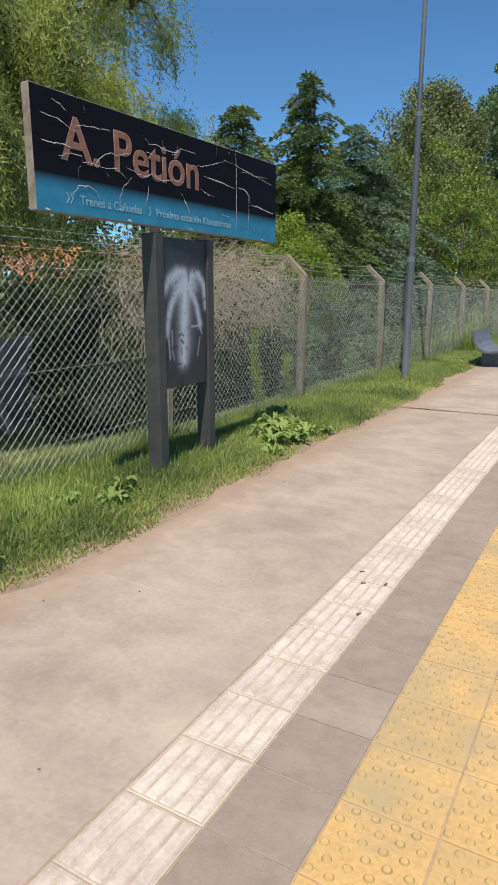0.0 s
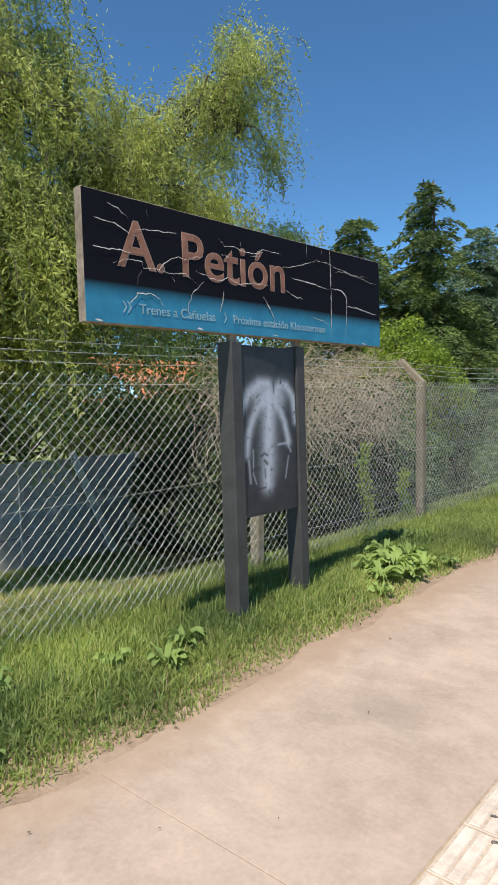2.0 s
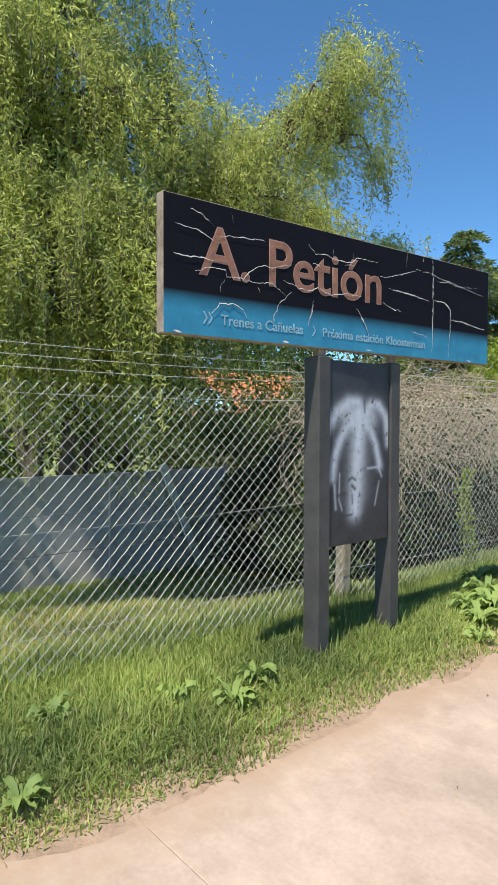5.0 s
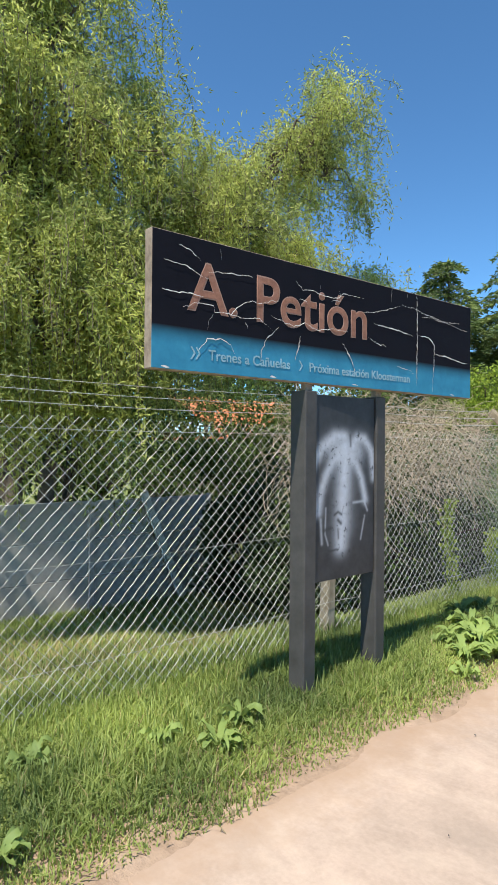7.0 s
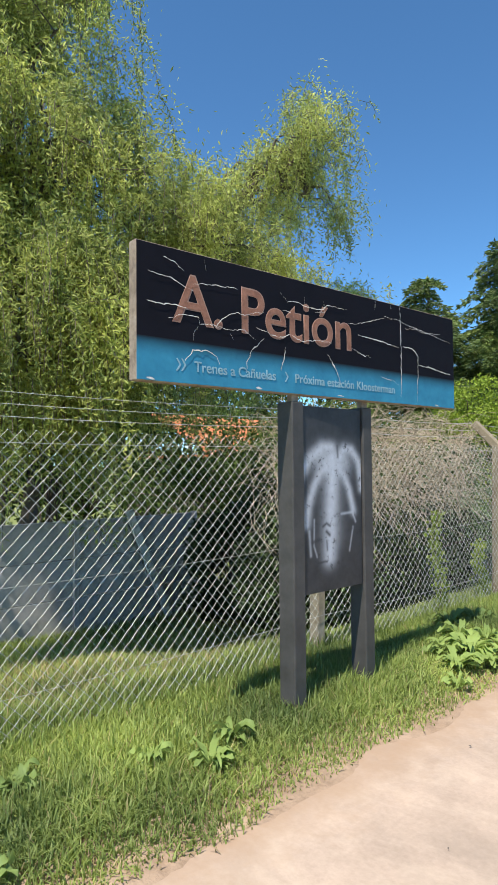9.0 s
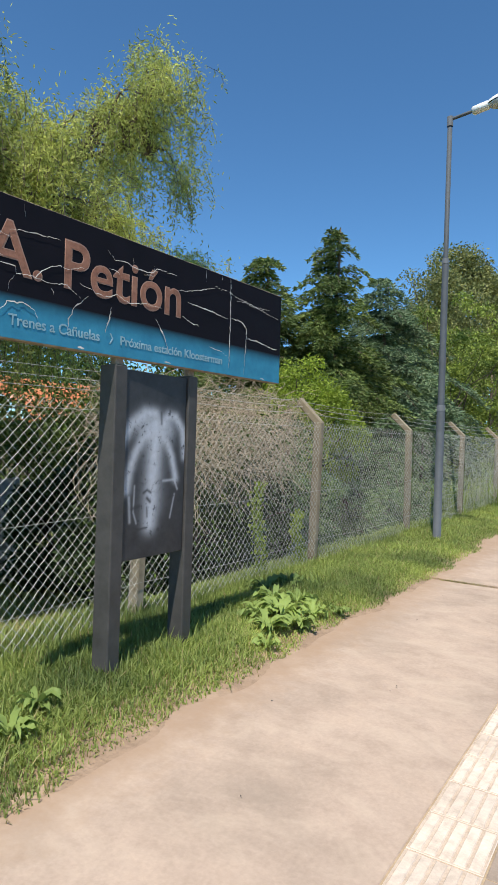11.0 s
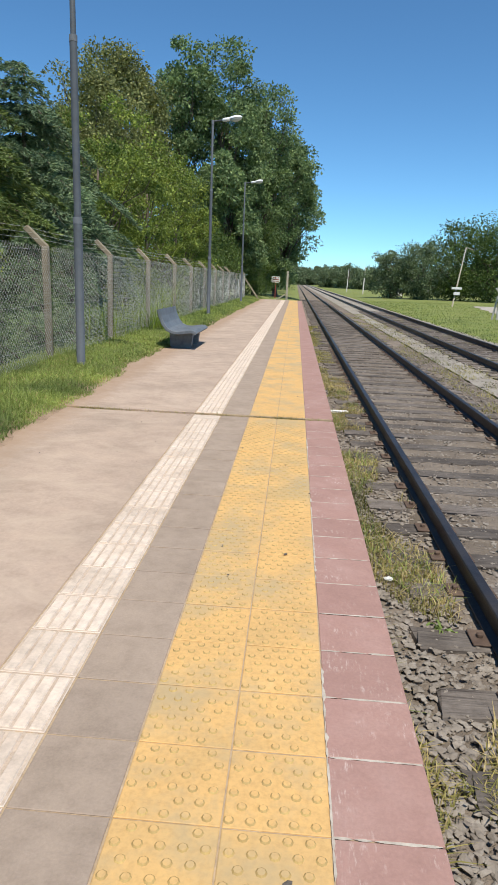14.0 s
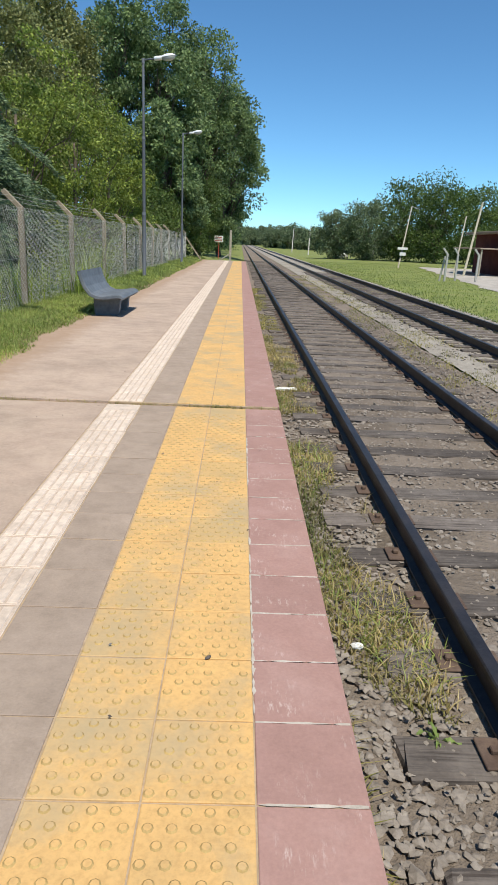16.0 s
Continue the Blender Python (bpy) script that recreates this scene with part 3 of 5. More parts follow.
# ---- railway tracks ----
def rail_mesh(y0, y1):
    prof = [(-0.06, 0), (0.06, 0), (0.06, 0.012), (0.014, 0.034), (0.012, 0.128), (0.037, 0.142), (0.039, 0.168), (0.032, 0.176), (-0.032, 0.176), (-0.039, 0.168), (-0.037, 0.142), (-0.012, 0.128), (-0.014, 0.034), (-0.06, 0.012)]
    k = len(prof)
    ys = np.array([y0, 0, 20, 60, y1], float)
    v = [(x, y, z) for y in ys for x, z in prof]
    q = [(j * k + i, j * k + (i + 1) % k, (j + 1) * k + (i + 1) % k, (j + 1) * k + i) for j in range(len(ys) - 1) for i in range(k)]
    g = Geo()
    g.add(v, q)
    me = g.mesh("rail", RAIL_SIDE)
    me.materials.append(RAIL_TOP)
    for p in me.polygons:
        if p.normal.z > 0.5 and p.center.z > 0.16:
            p.material_index = 1
    return me


def sleeper_mesh(seed):
    r = random.Random(seed)
    bm = bmesh.new()
    box(bm, (-1.33, -0.12, -0.12), (1.33, 0.12, 0), 0.012)
    bmesh.ops.subdivide_edges(bm, edges=[e for e in bm.edges if abs(e.verts[0].co.x - e.verts[1].co.x) > 1], cuts=6)
    for v in bm.verts:
        v.co.y += r.uniform(-0.012, 0.012)
        v.co.z += r.uniform(-0.008, 0.006)
        if abs(v.co.x) > 1.2:
            v.co.x += r.uniform(-0.04, 0.04)
    me = bpy.data.meshes.new("sleeper")
    bm.to_mesh(me)
    bm.free()
    me.materials.append(SLEEPER)
    return me


sleepers = [sleeper_mesh(s) for s in range(5)]


def plate_mesh():
    bm = bmesh.new()
    box(bm, (-0.17, -0.09, 0), (0.17, 0.09, 0.014), 0.004)
    for x in (-0.11, 0.11):
        box(bm, (x - 0.018, -0.018, 0.014), (x + 0.018, 0.018, 0.04), 0.005)
    me = bpy.data.meshes.new("tie_plate")
    bm.to_mesh(me)
    bm.free()
    me.materials.append(RUST)
    return me


plate = plate_mesh()


def track(x_near, gauge, z, y0, y1, label, count, plates):
    t = thing("railway_track", label, "track", (x_near + gauge / 2, 0, z), group="railway tracks")
    for s in (-1, 1):
        ob = place("rail", rail_mesh(y0, y1), t, "dark rusty rail with a polished top")
        ob.location = (s * gauge / 2, 0, 0.006)
    r = random.Random(int(x_near * 10))
    y = y0 + 8
    for k in range(count):
        ob = place("sleeper", sleepers[r.randrange(5)], t)
        ob.location = (r.uniform(-0.05, 0.05), y, 0)
        ob.rotation_euler = (0, 0, r.uniform(-0.012, 0.012))
        if k < plates:
            for s in (-1, 1):
                p = place("tie_plate", plate, t)
                p.location = (s * gauge / 2, y, 0.004)
        y += 0.62 + r.uniform(-0.03, 0.03)


track(1.50, 1.676, -0.525, -18.0, 900.0, "broad-gauge track on worn wooden sleepers beside the platform", 130, 40)
track(5.60, 1.676, -0.515, -18.0, 900.0, "second rusty track on pale gravel", 90, 0)


def stones(name, x0, x1, y0, y1, n, lo, hi, z, mat, label):
    base = bmesh.new()
    bmesh.ops.create_icosphere(base, subdivisions=1, radius=1.0)
    bv = np.array([v.co[:] for v in base.verts])
    bf = np.array([[v.index for v in f.verts] for f in base.faces])
    base.free()
    g = Geo()
    for _ in range(n):
        x, y = RNG.uniform(x0, x1), y0 + (y1 - y0) * RNG.random() ** 1.5
        if abs(x - 1.5) < 0.08 or abs(x - 3.176) < 0.08:
            continue
        s = RNG.uniform(lo, hi)
        v = bv * (1 + RNG.uniform(-0.5, 0.4, (len(bv), 1))) * s * np.array([RNG.uniform(0.7, 1.7), RNG.uniform(0.7, 1.5), RNG.uniform(0.3, 0.75)])
        a = RNG.uniform(0, 6.28)
        ca, sa = math.cos(a), math.sin(a)
        v = v @ np.array([[ca, sa, 0], [-sa, ca, 0], [0, 0, 1]])
        g.add(v + np.array([x, y, z + s * 0.2]), None, bf)
    tagged(place(name, g.mesh(name, mat)), label, "stones", kind="stuff")


stones("ballast_stones", 0.7, 4.3, -6.5, 14, 11000, 0.01, 0.028, -0.553, STONE, "loose grey ballast stones between the sleepers")
stones("edge_stones", 0.7, 1.42, -6.5, 2.0, 2600, 0.008, 0.026, -0.553, STONE, "small stones crowding the platform edge")
stones("sleeper_grit", 0.9, 4.0, -6.5, 16.0, 5000, 0.006, 0.015, -0.53, STONE, "grit scattered over the sleepers")
stones("gravel_stones", 4.4, 8.4, -2, 26, 3000, 0.015, 0.035, -0.548, GRAVEL, "loose pale gravel stones by the far track")
bm = bmesh.new()
bmesh.ops.create_icosphere(bm, subdivisions=2, radius=0.045)
for v in bm.verts:
    v.co = Vector((v.co.x * 1.2, v.co.y, v.co.z * 0.6)) * random.uniform(0.45, 0.7)
white_stone = part("white_stone", bm, WHITE_PAINT)
white_stone.location = (0.93, -3.05, -0.51)
tagged(white_stone, "small white stone lying on the ballast", "stone")
bm = bmesh.new()
box(bm, (-0.16, -0.05, 0), (0.16, 0.05, 0.03), 0.012)
for v in bm.verts:
    v.co += Vector((random.uniform(-0.02, 0.02), random.uniform(-0.02, 0.02), 0))
scrap = part("scrap_of_paper", bm, WHITE_PAINT)
scrap.matrix_world = pose(0.98, 3.3, -0.54, 4, 3, 25)
tagged(scrap, "crumpled whitish scrap of paper on the ballast", "litter")


# ---- chain-link fence ----
FX = -4.03
POST_Y = [-11.95, -8.12, -3.92, -0.46, 3.37, 7.1, 10.9, 14.9, 18.7, 22.45, 26.3, 30.1, 33.9, 37.7, 41.5, 45.6]
fence = thing("chain_link_fence", "galvanised chain-link fence on cranked concrete posts with barbed wire", "fence", (FX, 0, 0.06))


def fence_post():
    bm = bmesh.new()
    box(bm, (-0.055, -0.05, -0.25), (0.055, 0.05, 1.92), 0.012)
    m = Matrix.Translation((0, 0, 1.90)) @ Matrix.Rotation(radians(-46), 4, 'Y')
    vs = box(bm, (-0.05, -0.045, -0.03), (0.05, 0.045, 0.44), 0.012, m)
    me = bpy.data.meshes.new("post")
    bm.to_mesh(me)
    bm.free()
    me.materials.append(POST_CONCRETE)
    return me


post_mesh = fence_post()
frng = random.Random(3)
for y in POST_Y:
    ob = place("post", post_mesh, fence)
    ob.matrix_basis = pose(0, y, 0, frng.uniform(-1.2, 1.2), frng.uniform(-1.0, 1.0), frng.uniform(-3, 3))
P = 0.09


def mesh_bay(y0, y1, fine):
    """Two families of diagonal wires, woven over one another, with cut tips at the top."""
    g = Geo()
    lo, hi = 0.02, 1.92
    rows = int((hi - lo) / (P / 2))
    r = 0.0017 if fine else 0.0023
    for fam in (1, -1):
        k0, k1 = int((y0 - 2.2) / P), int((y1 + 2.2) / P)
        for k in range(k0, k1 + 1):
            pts = []
            for j in range(rows + 1):
                y = k * P + fam * j * P / 2
                if y0 + 0.03 <= y <= y1 - 0.03:
                    weave = 0.0035 * fam * (1 if j % 2 else -1)
                    sag = 0.012 * math.sin(y * 1.7) * math.sin(j * 0.15)
                    pts.append((0.066 + weave + sag, y, lo + j * P / 2))
            if len(pts) > 1:
                if not fine:
                    pts = [pts[0], pts[len(pts) // 2], pts[-1]] if len(pts) > 2 else pts
                tube(g, pts, r, 3, False)
    return g


for a, b in zip(POST_Y[1:], POST_Y[2:]):
    place("wire_mesh", mesh_bay(a, b, b < 8).mesh("wire_mesh", WIRE), fence)


def long_wire(name, x, z, barbed):
    g = Geo()
    pts = []
    for a, b in zip(POST_Y, POST_Y[1:]):
        for f in np.linspace(0, 1, 8)[:-1]:
            pts.append((x, a + (b - a) * f, z - 0.035 * 4 * f * (1 - f)))
    pts.append((x, POST_Y[-1], z))
    tube(g, pts, 0.0024 if barbed else 0.0016, 4)
    if barbed:
        for y in np.arange(-8, 20, 0.13):
            zz = np.interp(y, [p[1] for p in pts], [p[2] for p in pts])
            for _ in range(2):
                d = RNG.normal(size=3) * 0.012
                tube(g, [(x - d[0], y - d[1], zz - d[2]), (x + d[0], y + d[1], zz + d[2])], 0.0013, 3, False)
    place(name, g.mesh(name, WIRE), fence)


for x, z in ((-0.10, 2.03), (-0.20, 2.12), (-0.30, 2.21)):
    long_wire("barbed_wire", x, z, True)
for z in (0.35, 1.0, 1.86):
    long_wire("tension_wire", 0.072, z, False)

# ---- station name board ----
SA, SB = Vector((-3.279, -6.30, 0)), Vector((-3.135, -3.035, 0))
SW, SH, SZ = (SB - SA).length, 0.815, 2.232
turn = math.degrees(math.atan2(SB.y - SA.y, SB.x - SA.x))
sign = thing("station_sign", "black and blue station name board, vinyl cracked, on two black posts", "sign")
# a frame in the board: x along its length, y up, z out of its face
FACE = Matrix.Translation((SA.x, SA.y, SZ)) @ Matrix.Rotation(radians(turn), 4, 'Z') @ Matrix.Rotation(radians(90), 4, 'X')
bm = bmesh.new()
box(bm, (0, 0, -0.075), (SW, SH, 0.0), 0.006)
board = part("board", bm, SIGN_EDGE, sign, "weathered pale wooden edge")
board.matrix_basis = FACE


def on_face(name, bm_or_mesh, mat=None, label="", parent=None):
    ob = part(name, bm_or_mesh, mat, parent or board, label) if mat else place(name, bm_or_mesh, parent or board, label)
    return ob


def sheet(bm, x0, y0, x1, y1, z0, z1):
    box(bm, (x0, y0, z0), (x1, y1, z1), 0.0)


def band_mat():
    m, n, l, b = material("sign_blue", 0.7, 0, 0.15)
    tc = n.new("ShaderNodeTexCoord").outputs["Object"]
    sep = n.new("ShaderNodeSeparateXYZ")
    l.new(tc, sep.inputs[0])
    f = noise_tex(n, l, 5, 5, 0.7, tc)
    blue = ramp(n, l, f.outputs[0], [(0.3, (0.035, 0.20, 0.33)), (0.6, (0.05, 0.27, 0.42)), (0.8, (0.1, 0.34, 0.48))])
    h = n.new("ShaderNodeMapRange")
    h.inputs[1].default_value, h.inputs[2].default_value = 0.14, 0.262
    l.new(sep.outputs[1], h.inputs[0])
    p = n.new("ShaderNodeMath")
    p.operation = 'POWER'
    l.new(h.outputs[0], p.inputs[0])
    p.inputs[1].default_value = 1.6
    l.new(mix(n, l, p.outputs[0], blue, (0.010, 0.010, 0.014)), b.inputs["Base Color"])
    return m


bm = bmesh.new()
sheet(bm, 0.006, 0.262, SW - 0.006, SH - 0.006, 0.0005, 0.004)
on_face("face_panel", bm, SIGN_BLACK, "black cracked vinyl")
bm = bmesh.new()
sheet(bm, 0.006, 0.006, SW - 0.006, 0.262, 0.0005, 0.004)
on_face("blue_band", bm, band_mat(), "blue vinyl band fading to black above")


def glyphs(body, size, bold=0.0, depth=0.001):
    c = bpy.data.curves.new("letters", 'FONT')
    c.body, c.size, c.offset, c.extrude = body, size, bold, depth
    ob = new("letters", c)
    me = bpy.data.meshes.new_from_object(ob.evaluated_get(bpy.context.evaluated_depsgraph_get()))
    bpy.data.objects.remove(ob)
    return me


def extent(me):
    co = np.empty(len(me.vertices) * 3)
    me.vertices.foreach_get("co", co)
    co = co.reshape(-1, 3)
    return co.min(0), co.max(0)


CAP = extent(glyphs("H", 1.0))[1][1]


def lettering(name, body, left, right, base, cap, mat, bold=0.0, z=0.006, label=""):
    size = cap / CAP
    lo, hi = extent(glyphs(body, size, bold))
    for k, ch in enumerate(body):
        if ch == " ":
            continue
        me = glyphs(ch, size, bold)
        shift = extent(glyphs(body[:k + 1], size, bold))[1][0] - extent(me)[1][0]
        me.transform(Matrix.Translation((left, base, z)) @ Matrix.Diagonal(((right - left) / (hi[0] - lo[0]), 1, 1, 1)) @ Matrix.Translation((shift - lo[0], 0, 0)))
        me.materials.clear()
        me.materials.append(mat)
        on_face(name, me, None, label)


lettering("letter_rim", "A. Petión", 0.245, 1.865, 0.375, 0.29, LETTER_EDGE, 0.007, 0.0052, "pale torn rim of the letters")
lettering("letter", "A. Petión", 0.25, 1.86, 0.378, 0.284, LETTER, 0.001, 0.0072, "copper-coloured weathered letters")
lettering("small_letter", "Trenes a Cañuelas", 0.405, 1.08, 0.083, 0.062, BAND_TEXT, 0.001)
lettering("small_letter", "Próxima estación Kloosterman", 1.265, 2.39, 0.083, 0.06, BAND_TEXT, 0.001)


def chevron(x, s):
    bm = bmesh.new()
    pts = [(0, 0.5), (0.16, 0.5), (0.5, 0), (0.16, -0.5), (0, -0.5), (0.33, 0)]
    bot = [bm.verts.new((x + a * s, 0.115 + b * s, 0.0045)) for a, b in pts]
    top = [bm.verts.new((x + a * s, 0.115 + b * s, 0.0062)) for a, b in pts]
    for k in range(6):
        bm.faces.new((bot[k], bot[(k + 1) % 6], top[(k + 1) % 6], top[k]))
    bm.faces.new((top[0], top[5], top[2], top[1]))
    bm.faces.new((top[5], top[4], top[3], top[2]))
    bmesh.ops.recalc_face_normals(bm, faces=bm.faces[:])
    on_face("chevron", bm, BAND_TEXT)


chevron(0.272, 0.075)
chevron(0.308, 0.075)
chevron(1.165, 0.07)
crng = np.random.default_rng(11)


def crack(pts, w=0.0042):
    """A torn line in the vinyl: a ragged ribbon with curled lips."""
    line = []
    for (x0, y0), (x1, y1) in zip(pts, pts[1:]):
        n = max(3, int(math.hypot(x1 - x0, y1 - y0) / 0.018))
        for f in np.linspace(0, 1, n, endpoint=False):
            line.append((x0 + (x1 - x0) * f, y0 + (y1 - y0) * f))
    line.append(pts[-1])
    line = np.array(line)
    line += np.cumsum(crng.normal(0, 0.0022, line.shape), 0) * 0.5 + crng.normal(0, 0.0026, line.shape)
    line = line[(line[:, 1] < SH - 0.004) & (line[:, 1] > 0.006)]
    d = unit(np.gradient(line, axis=0))
    nrm = np.stack([-d[:, 1], d[:, 0]], 1)
    ww = 1.35 * w * crng.uniform(0.3, 1.25, len(line)) * np.sin(np.linspace(0.35, 2.9, len(line)))
    z = 0.0092 + crng.uniform(0, 0.003, len(line))
    a = np.column_stack([line + nrm * ww[:, None] * 0.5, z])
    b = np.column_stack([line - nrm * ww[:, None] * 0.5, z + 0.001])
    k = len(line)
    g = Geo()
    g.add(np.concatenate([a, b]), [(i, i + 1, k + i + 1, k + i) for i in range(k - 1)])
    on_face("vinyl_crack", g.mesh("vinyl_crack", CRACK))


crack([(0.07, 0.64), (0.23, 0.63), (0.31, 0.6), (0.4, 0.58)])
crack([(0.07, 0.47), (0.16, 0.46), (0.27, 0.47), (0.35, 0.46)], 0.006)
crack([(0.18, 0.75), (0.27, 0.72), (0.34, 0.67)], 0.003)
crack([(0.21, 0.38), (0.31, 0.42), (0.43, 0.42), (0.44, 0.38), (0.57, 0.39), (0.66, 0.46), (0.74, 0.49), (0.79, 0.48), (0.97, 0.52)])
crack([(0.4, 0.62), (0.54, 0.64), (0.74, 0.65)])
crack([(0.57, 0.38), (0.69, 0.37), (0.8, 0.39), (0.86, 0.36), (0.92, 0.33)])
crack([(0.43, 0.37), (0.4, 0.31), (0.4, 0.26)], 0.003)
crack([(0.9, 0.42), (0.98, 0.4), (1.11, 0.37), (1.22, 0.41), (1.34, 0.37), (1.49, 0.4), (1.65, 0.39)])
crack([(1.12, 0.69), (1.19, 0.64), (1.3, 0.65), (1.36, 0.63), (1.53, 0.63), (1.59, 0.67), (1.81, 0.68)])
crack([(1.36, 0.7), (1.36, 0.63)])
crack([(1.56, 0.7), (1.57, 0.62), (1.46, 0.61)])
crack([(1.14, 0.57), (1.22, 0.57), (1.25, 0.54)])
crack([(1.82, 0.57), (2.0, 0.6), (2.26, 0.67)], 0.003)
crack([(1.94, 0.5), (2.14, 0.49), (2.45, 0.46)], 0.006)
crack([(2.47, 0.83), (2.48, 0.65), (2.48, 0.42), (2.48, 0.06)], 0.011)
crack([(2.49, 0.48), (2.64, 0.47), (2.71, 0.42), (2.7, 0.24), (2.68, 0.02)], 0.008)
crack([(2.72, 0.34), (2.92, 0.33), (3.2, 0.3)], 0.007)
crack([(2.54, 0.63), (2.68, 0.65), (2.79, 0.63), (2.97, 0.64), (3.08, 0.65)], 0.003)
crack([(2.26, 0.69), (2.44, 0.69), (2.58, 0.66), (2.79, 0.64), (3.2, 0.59)], 0.003)
crack([(0.97, 0.35), (0.86, 0.26), (0.82, 0.18), (0.81, 0.12)], 0.008)
crack([(1.17, 0.32), (1.15, 0.23), (1.12, 0.15)], 0.008)
crack([(1.59, 0.31), (1.65, 0.25), (1.7, 0.18), (1.73, 0.09)], 0.008)
crack([(0.33, 0.14), (0.39, 0.21), (0.49, 0.22), (0.57, 0.19), (0.6, 0.14)], 0.005)
crack([(2.15, 0.81), (2.15, 0.7)], 0.005)
crack([(2.35, 0.81), (2.35, 0.76)], 0.006)
crack([(0.48, 0.79), (0.49, 0.71)], 0.003)
crack([(1.87, 0.39), (2.0, 0.35), (2.09, 0.34)], 0.004)
crack([(0.69, 0.36), (0.71, 0.31)], 0.003)
crack([(2.21, 0.2), (2.37, 0.19), (2.43, 0.16)], 0.003)
for u in (0.06, 0.9, 1.7, 2.95):
    crack([(u, 0.02), (u + 0.06, 0.016)], 0.01)

# posts: folded black sheet, open towards one another
for y0, y1 in ((-5.065, -4.945), (-4.265, -4.15)):
    bm = bmesh.new()
    box(bm, (-3.375, y0, -0.2), (-3.225, y1, 2.185), 0.008)
    p = part("post", bm, BLACK_METAL, sign, "black painted sheet-metal post")
    bm = bmesh.new()
    box(bm, (-3.30, (y0 + y1) / 2 - 0.035, 2.185), (-3.25, (y0 + y1) / 2 + 0.035, 2.24), 0.004)
    part("bracket", bm, SIGN_EDGE, sign, "bare metal bracket under the board")


def spray_panel():
    """The notice panel with a sprayed plume in white; paint density is a point attribute."""
    nx, nz = 112, 224
    y0, y1, z0, z1 = -4.935, -4.275, 0.83, 2.16
    us, vs = np.linspace(0, 1, nx), np.linspace(0, 1, nz)
    U, V = np.meshgrid(us, vs)
    bump_in = 0.004 * np.sin(U * np.pi)
    co = np.stack([np.full_like(U, -3.243) + bump_in, y0 + (y1 - y0) * U, z0 + (z1 - z0) * V], -1).reshape(-1, 3)
    d = np.zeros_like(U)

    def stroke(pts, width, power):
        pts = np.array(pts)
        best = np.full_like(U, 9.0)
        for (a, b), (c, e) in zip(pts, pts[1:]):
            ax, ay, bx, by = a * 0.66, b * 1.33, c * 0.66, e * 1.33
            px, py = U * 0.66 - ax, V * 1.33 - ay
            t = np.clip((px * (bx - ax) + py * (by - ay)) / ((bx - ax) ** 2 + (by - ay) ** 2 + 1e-9), 0, 1)
            best = np.minimum(best, np.hypot(px - t * (bx - ax), py - t * (by - ay)))
        return power * np.exp(-(best / width) ** 2)

    for s in (stroke([(0.41, 0.18), (0.44, 0.4), (0.47, 0.6), (0.48, 0.72)], 0.07, 0.95),
              stroke([(0.46, 0.78), (0.3, 0.78), (0.1, 0.72), (-0.06, 0.62)], 0.045, 0.85),
              stroke([(0.59, 0.73), (0.68, 0.775), (0.82, 0.77), (0.95, 0.7), (1.0, 0.55)], 0.038, 0.9),
              stroke([(0.42, 0.69), (0.26, 0.64), (0.15, 0.56), (0.07, 0.46), (0.04, 0.37)], 0.04, 0.8),
              stroke([(0.56, 0.67), (0.68, 0.62), (0.77, 0.54), (0.84, 0.42)], 0.036, 0.85),
              stroke([(0.3, 0.71), (0.5, 0.69), (0.66, 0.7)], 0.1, 0.72),
              stroke([(0.46, 0.3), (0.46, 0.6)], 0.12, 0.3),
              stroke([(0.62, 0.41), (0.82, 0.415), (0.88, 0.36)], 0.01, 0.6), stroke([(0.83, 0.33), (0.76, 0.2)], 0.009, 0.5),
              stroke([(0.08, 0.33), (0.1, 0.2)], 0.012, 0.5), stroke([(0.16, 0.39), (0.15, 0.25), (0.2, 0.19)], 0.008, 0.5)):
        d = 1 - (1 - d) * (1 - s)
    # scraped spots where the dark sheet shows again
    for s in (stroke([(0.3, 0.35), (0.36, 0.365), (0.42, 0.35)], 0.011, 0.85), stroke([(0.36, 0.32), (0.41, 0.3)], 0.014, 0.9),
              stroke([(0.13, 0.27), (0.24, 0.28)], 0.016, 0.8), stroke([(0.14, 0.17), (0.24, 0.155), (0.34, 0.16)], 0.009, 0.8),
              stroke([(0.56, 0.79), (0.57, 0.73)], 0.012, 0.7), stroke([(0.36, 0.27), (0.37, 0.22)], 0.01, 0.7)):
        d = d * (1 - s)
    q = [(j * nx + i, j * nx + i + 1, (j + 1) * nx + i + 1, (j + 1) * nx + i) for j in range(nz - 1) for i in range(nx - 1)]
    g = Geo()
    g.add(co, q)
    m, n, l, b = material("sprayed_panel", 0.5, 0, 0.4)
    me = g.mesh("panel_sheet", m, True)
    at = me.attributes.new("spray", 'FLOAT', 'POINT')
    at.data.foreach_set("value", d.ravel())
    a = n.new("ShaderNodeAttribute")
    a.attribute_name = "spray"
    pos = n.new("ShaderNodeNewGeometry").outputs["Position"]
    f = noise_tex(n, l, 18, 6, 0.75, pos)
    k = n.new("ShaderNodeMath")
    k.operation = 'MULTIPLY'
    l.new(a.outputs["Fac"], k.inputs[0])
    l.new(ramp(n, l, f.outputs[0], [(0.33, (0.06, 0.06, 0.06)), (0.42, (0.8, 0.8, 0.8)), (0.7, (1, 1, 1))]), k.inputs[1])
    base = ramp(n, l, noise_tex(n, l, 6, 5, 0.7, pos).outputs[0], [(0.3, (0.02, 0.02, 0.024)), (0.7, (0.045, 0.045, 0.05))])
    l.new(mix(n, l, k.outputs[0], base, (0.62, 0.64, 0.7)), b.inputs["Base Color"])
    return me


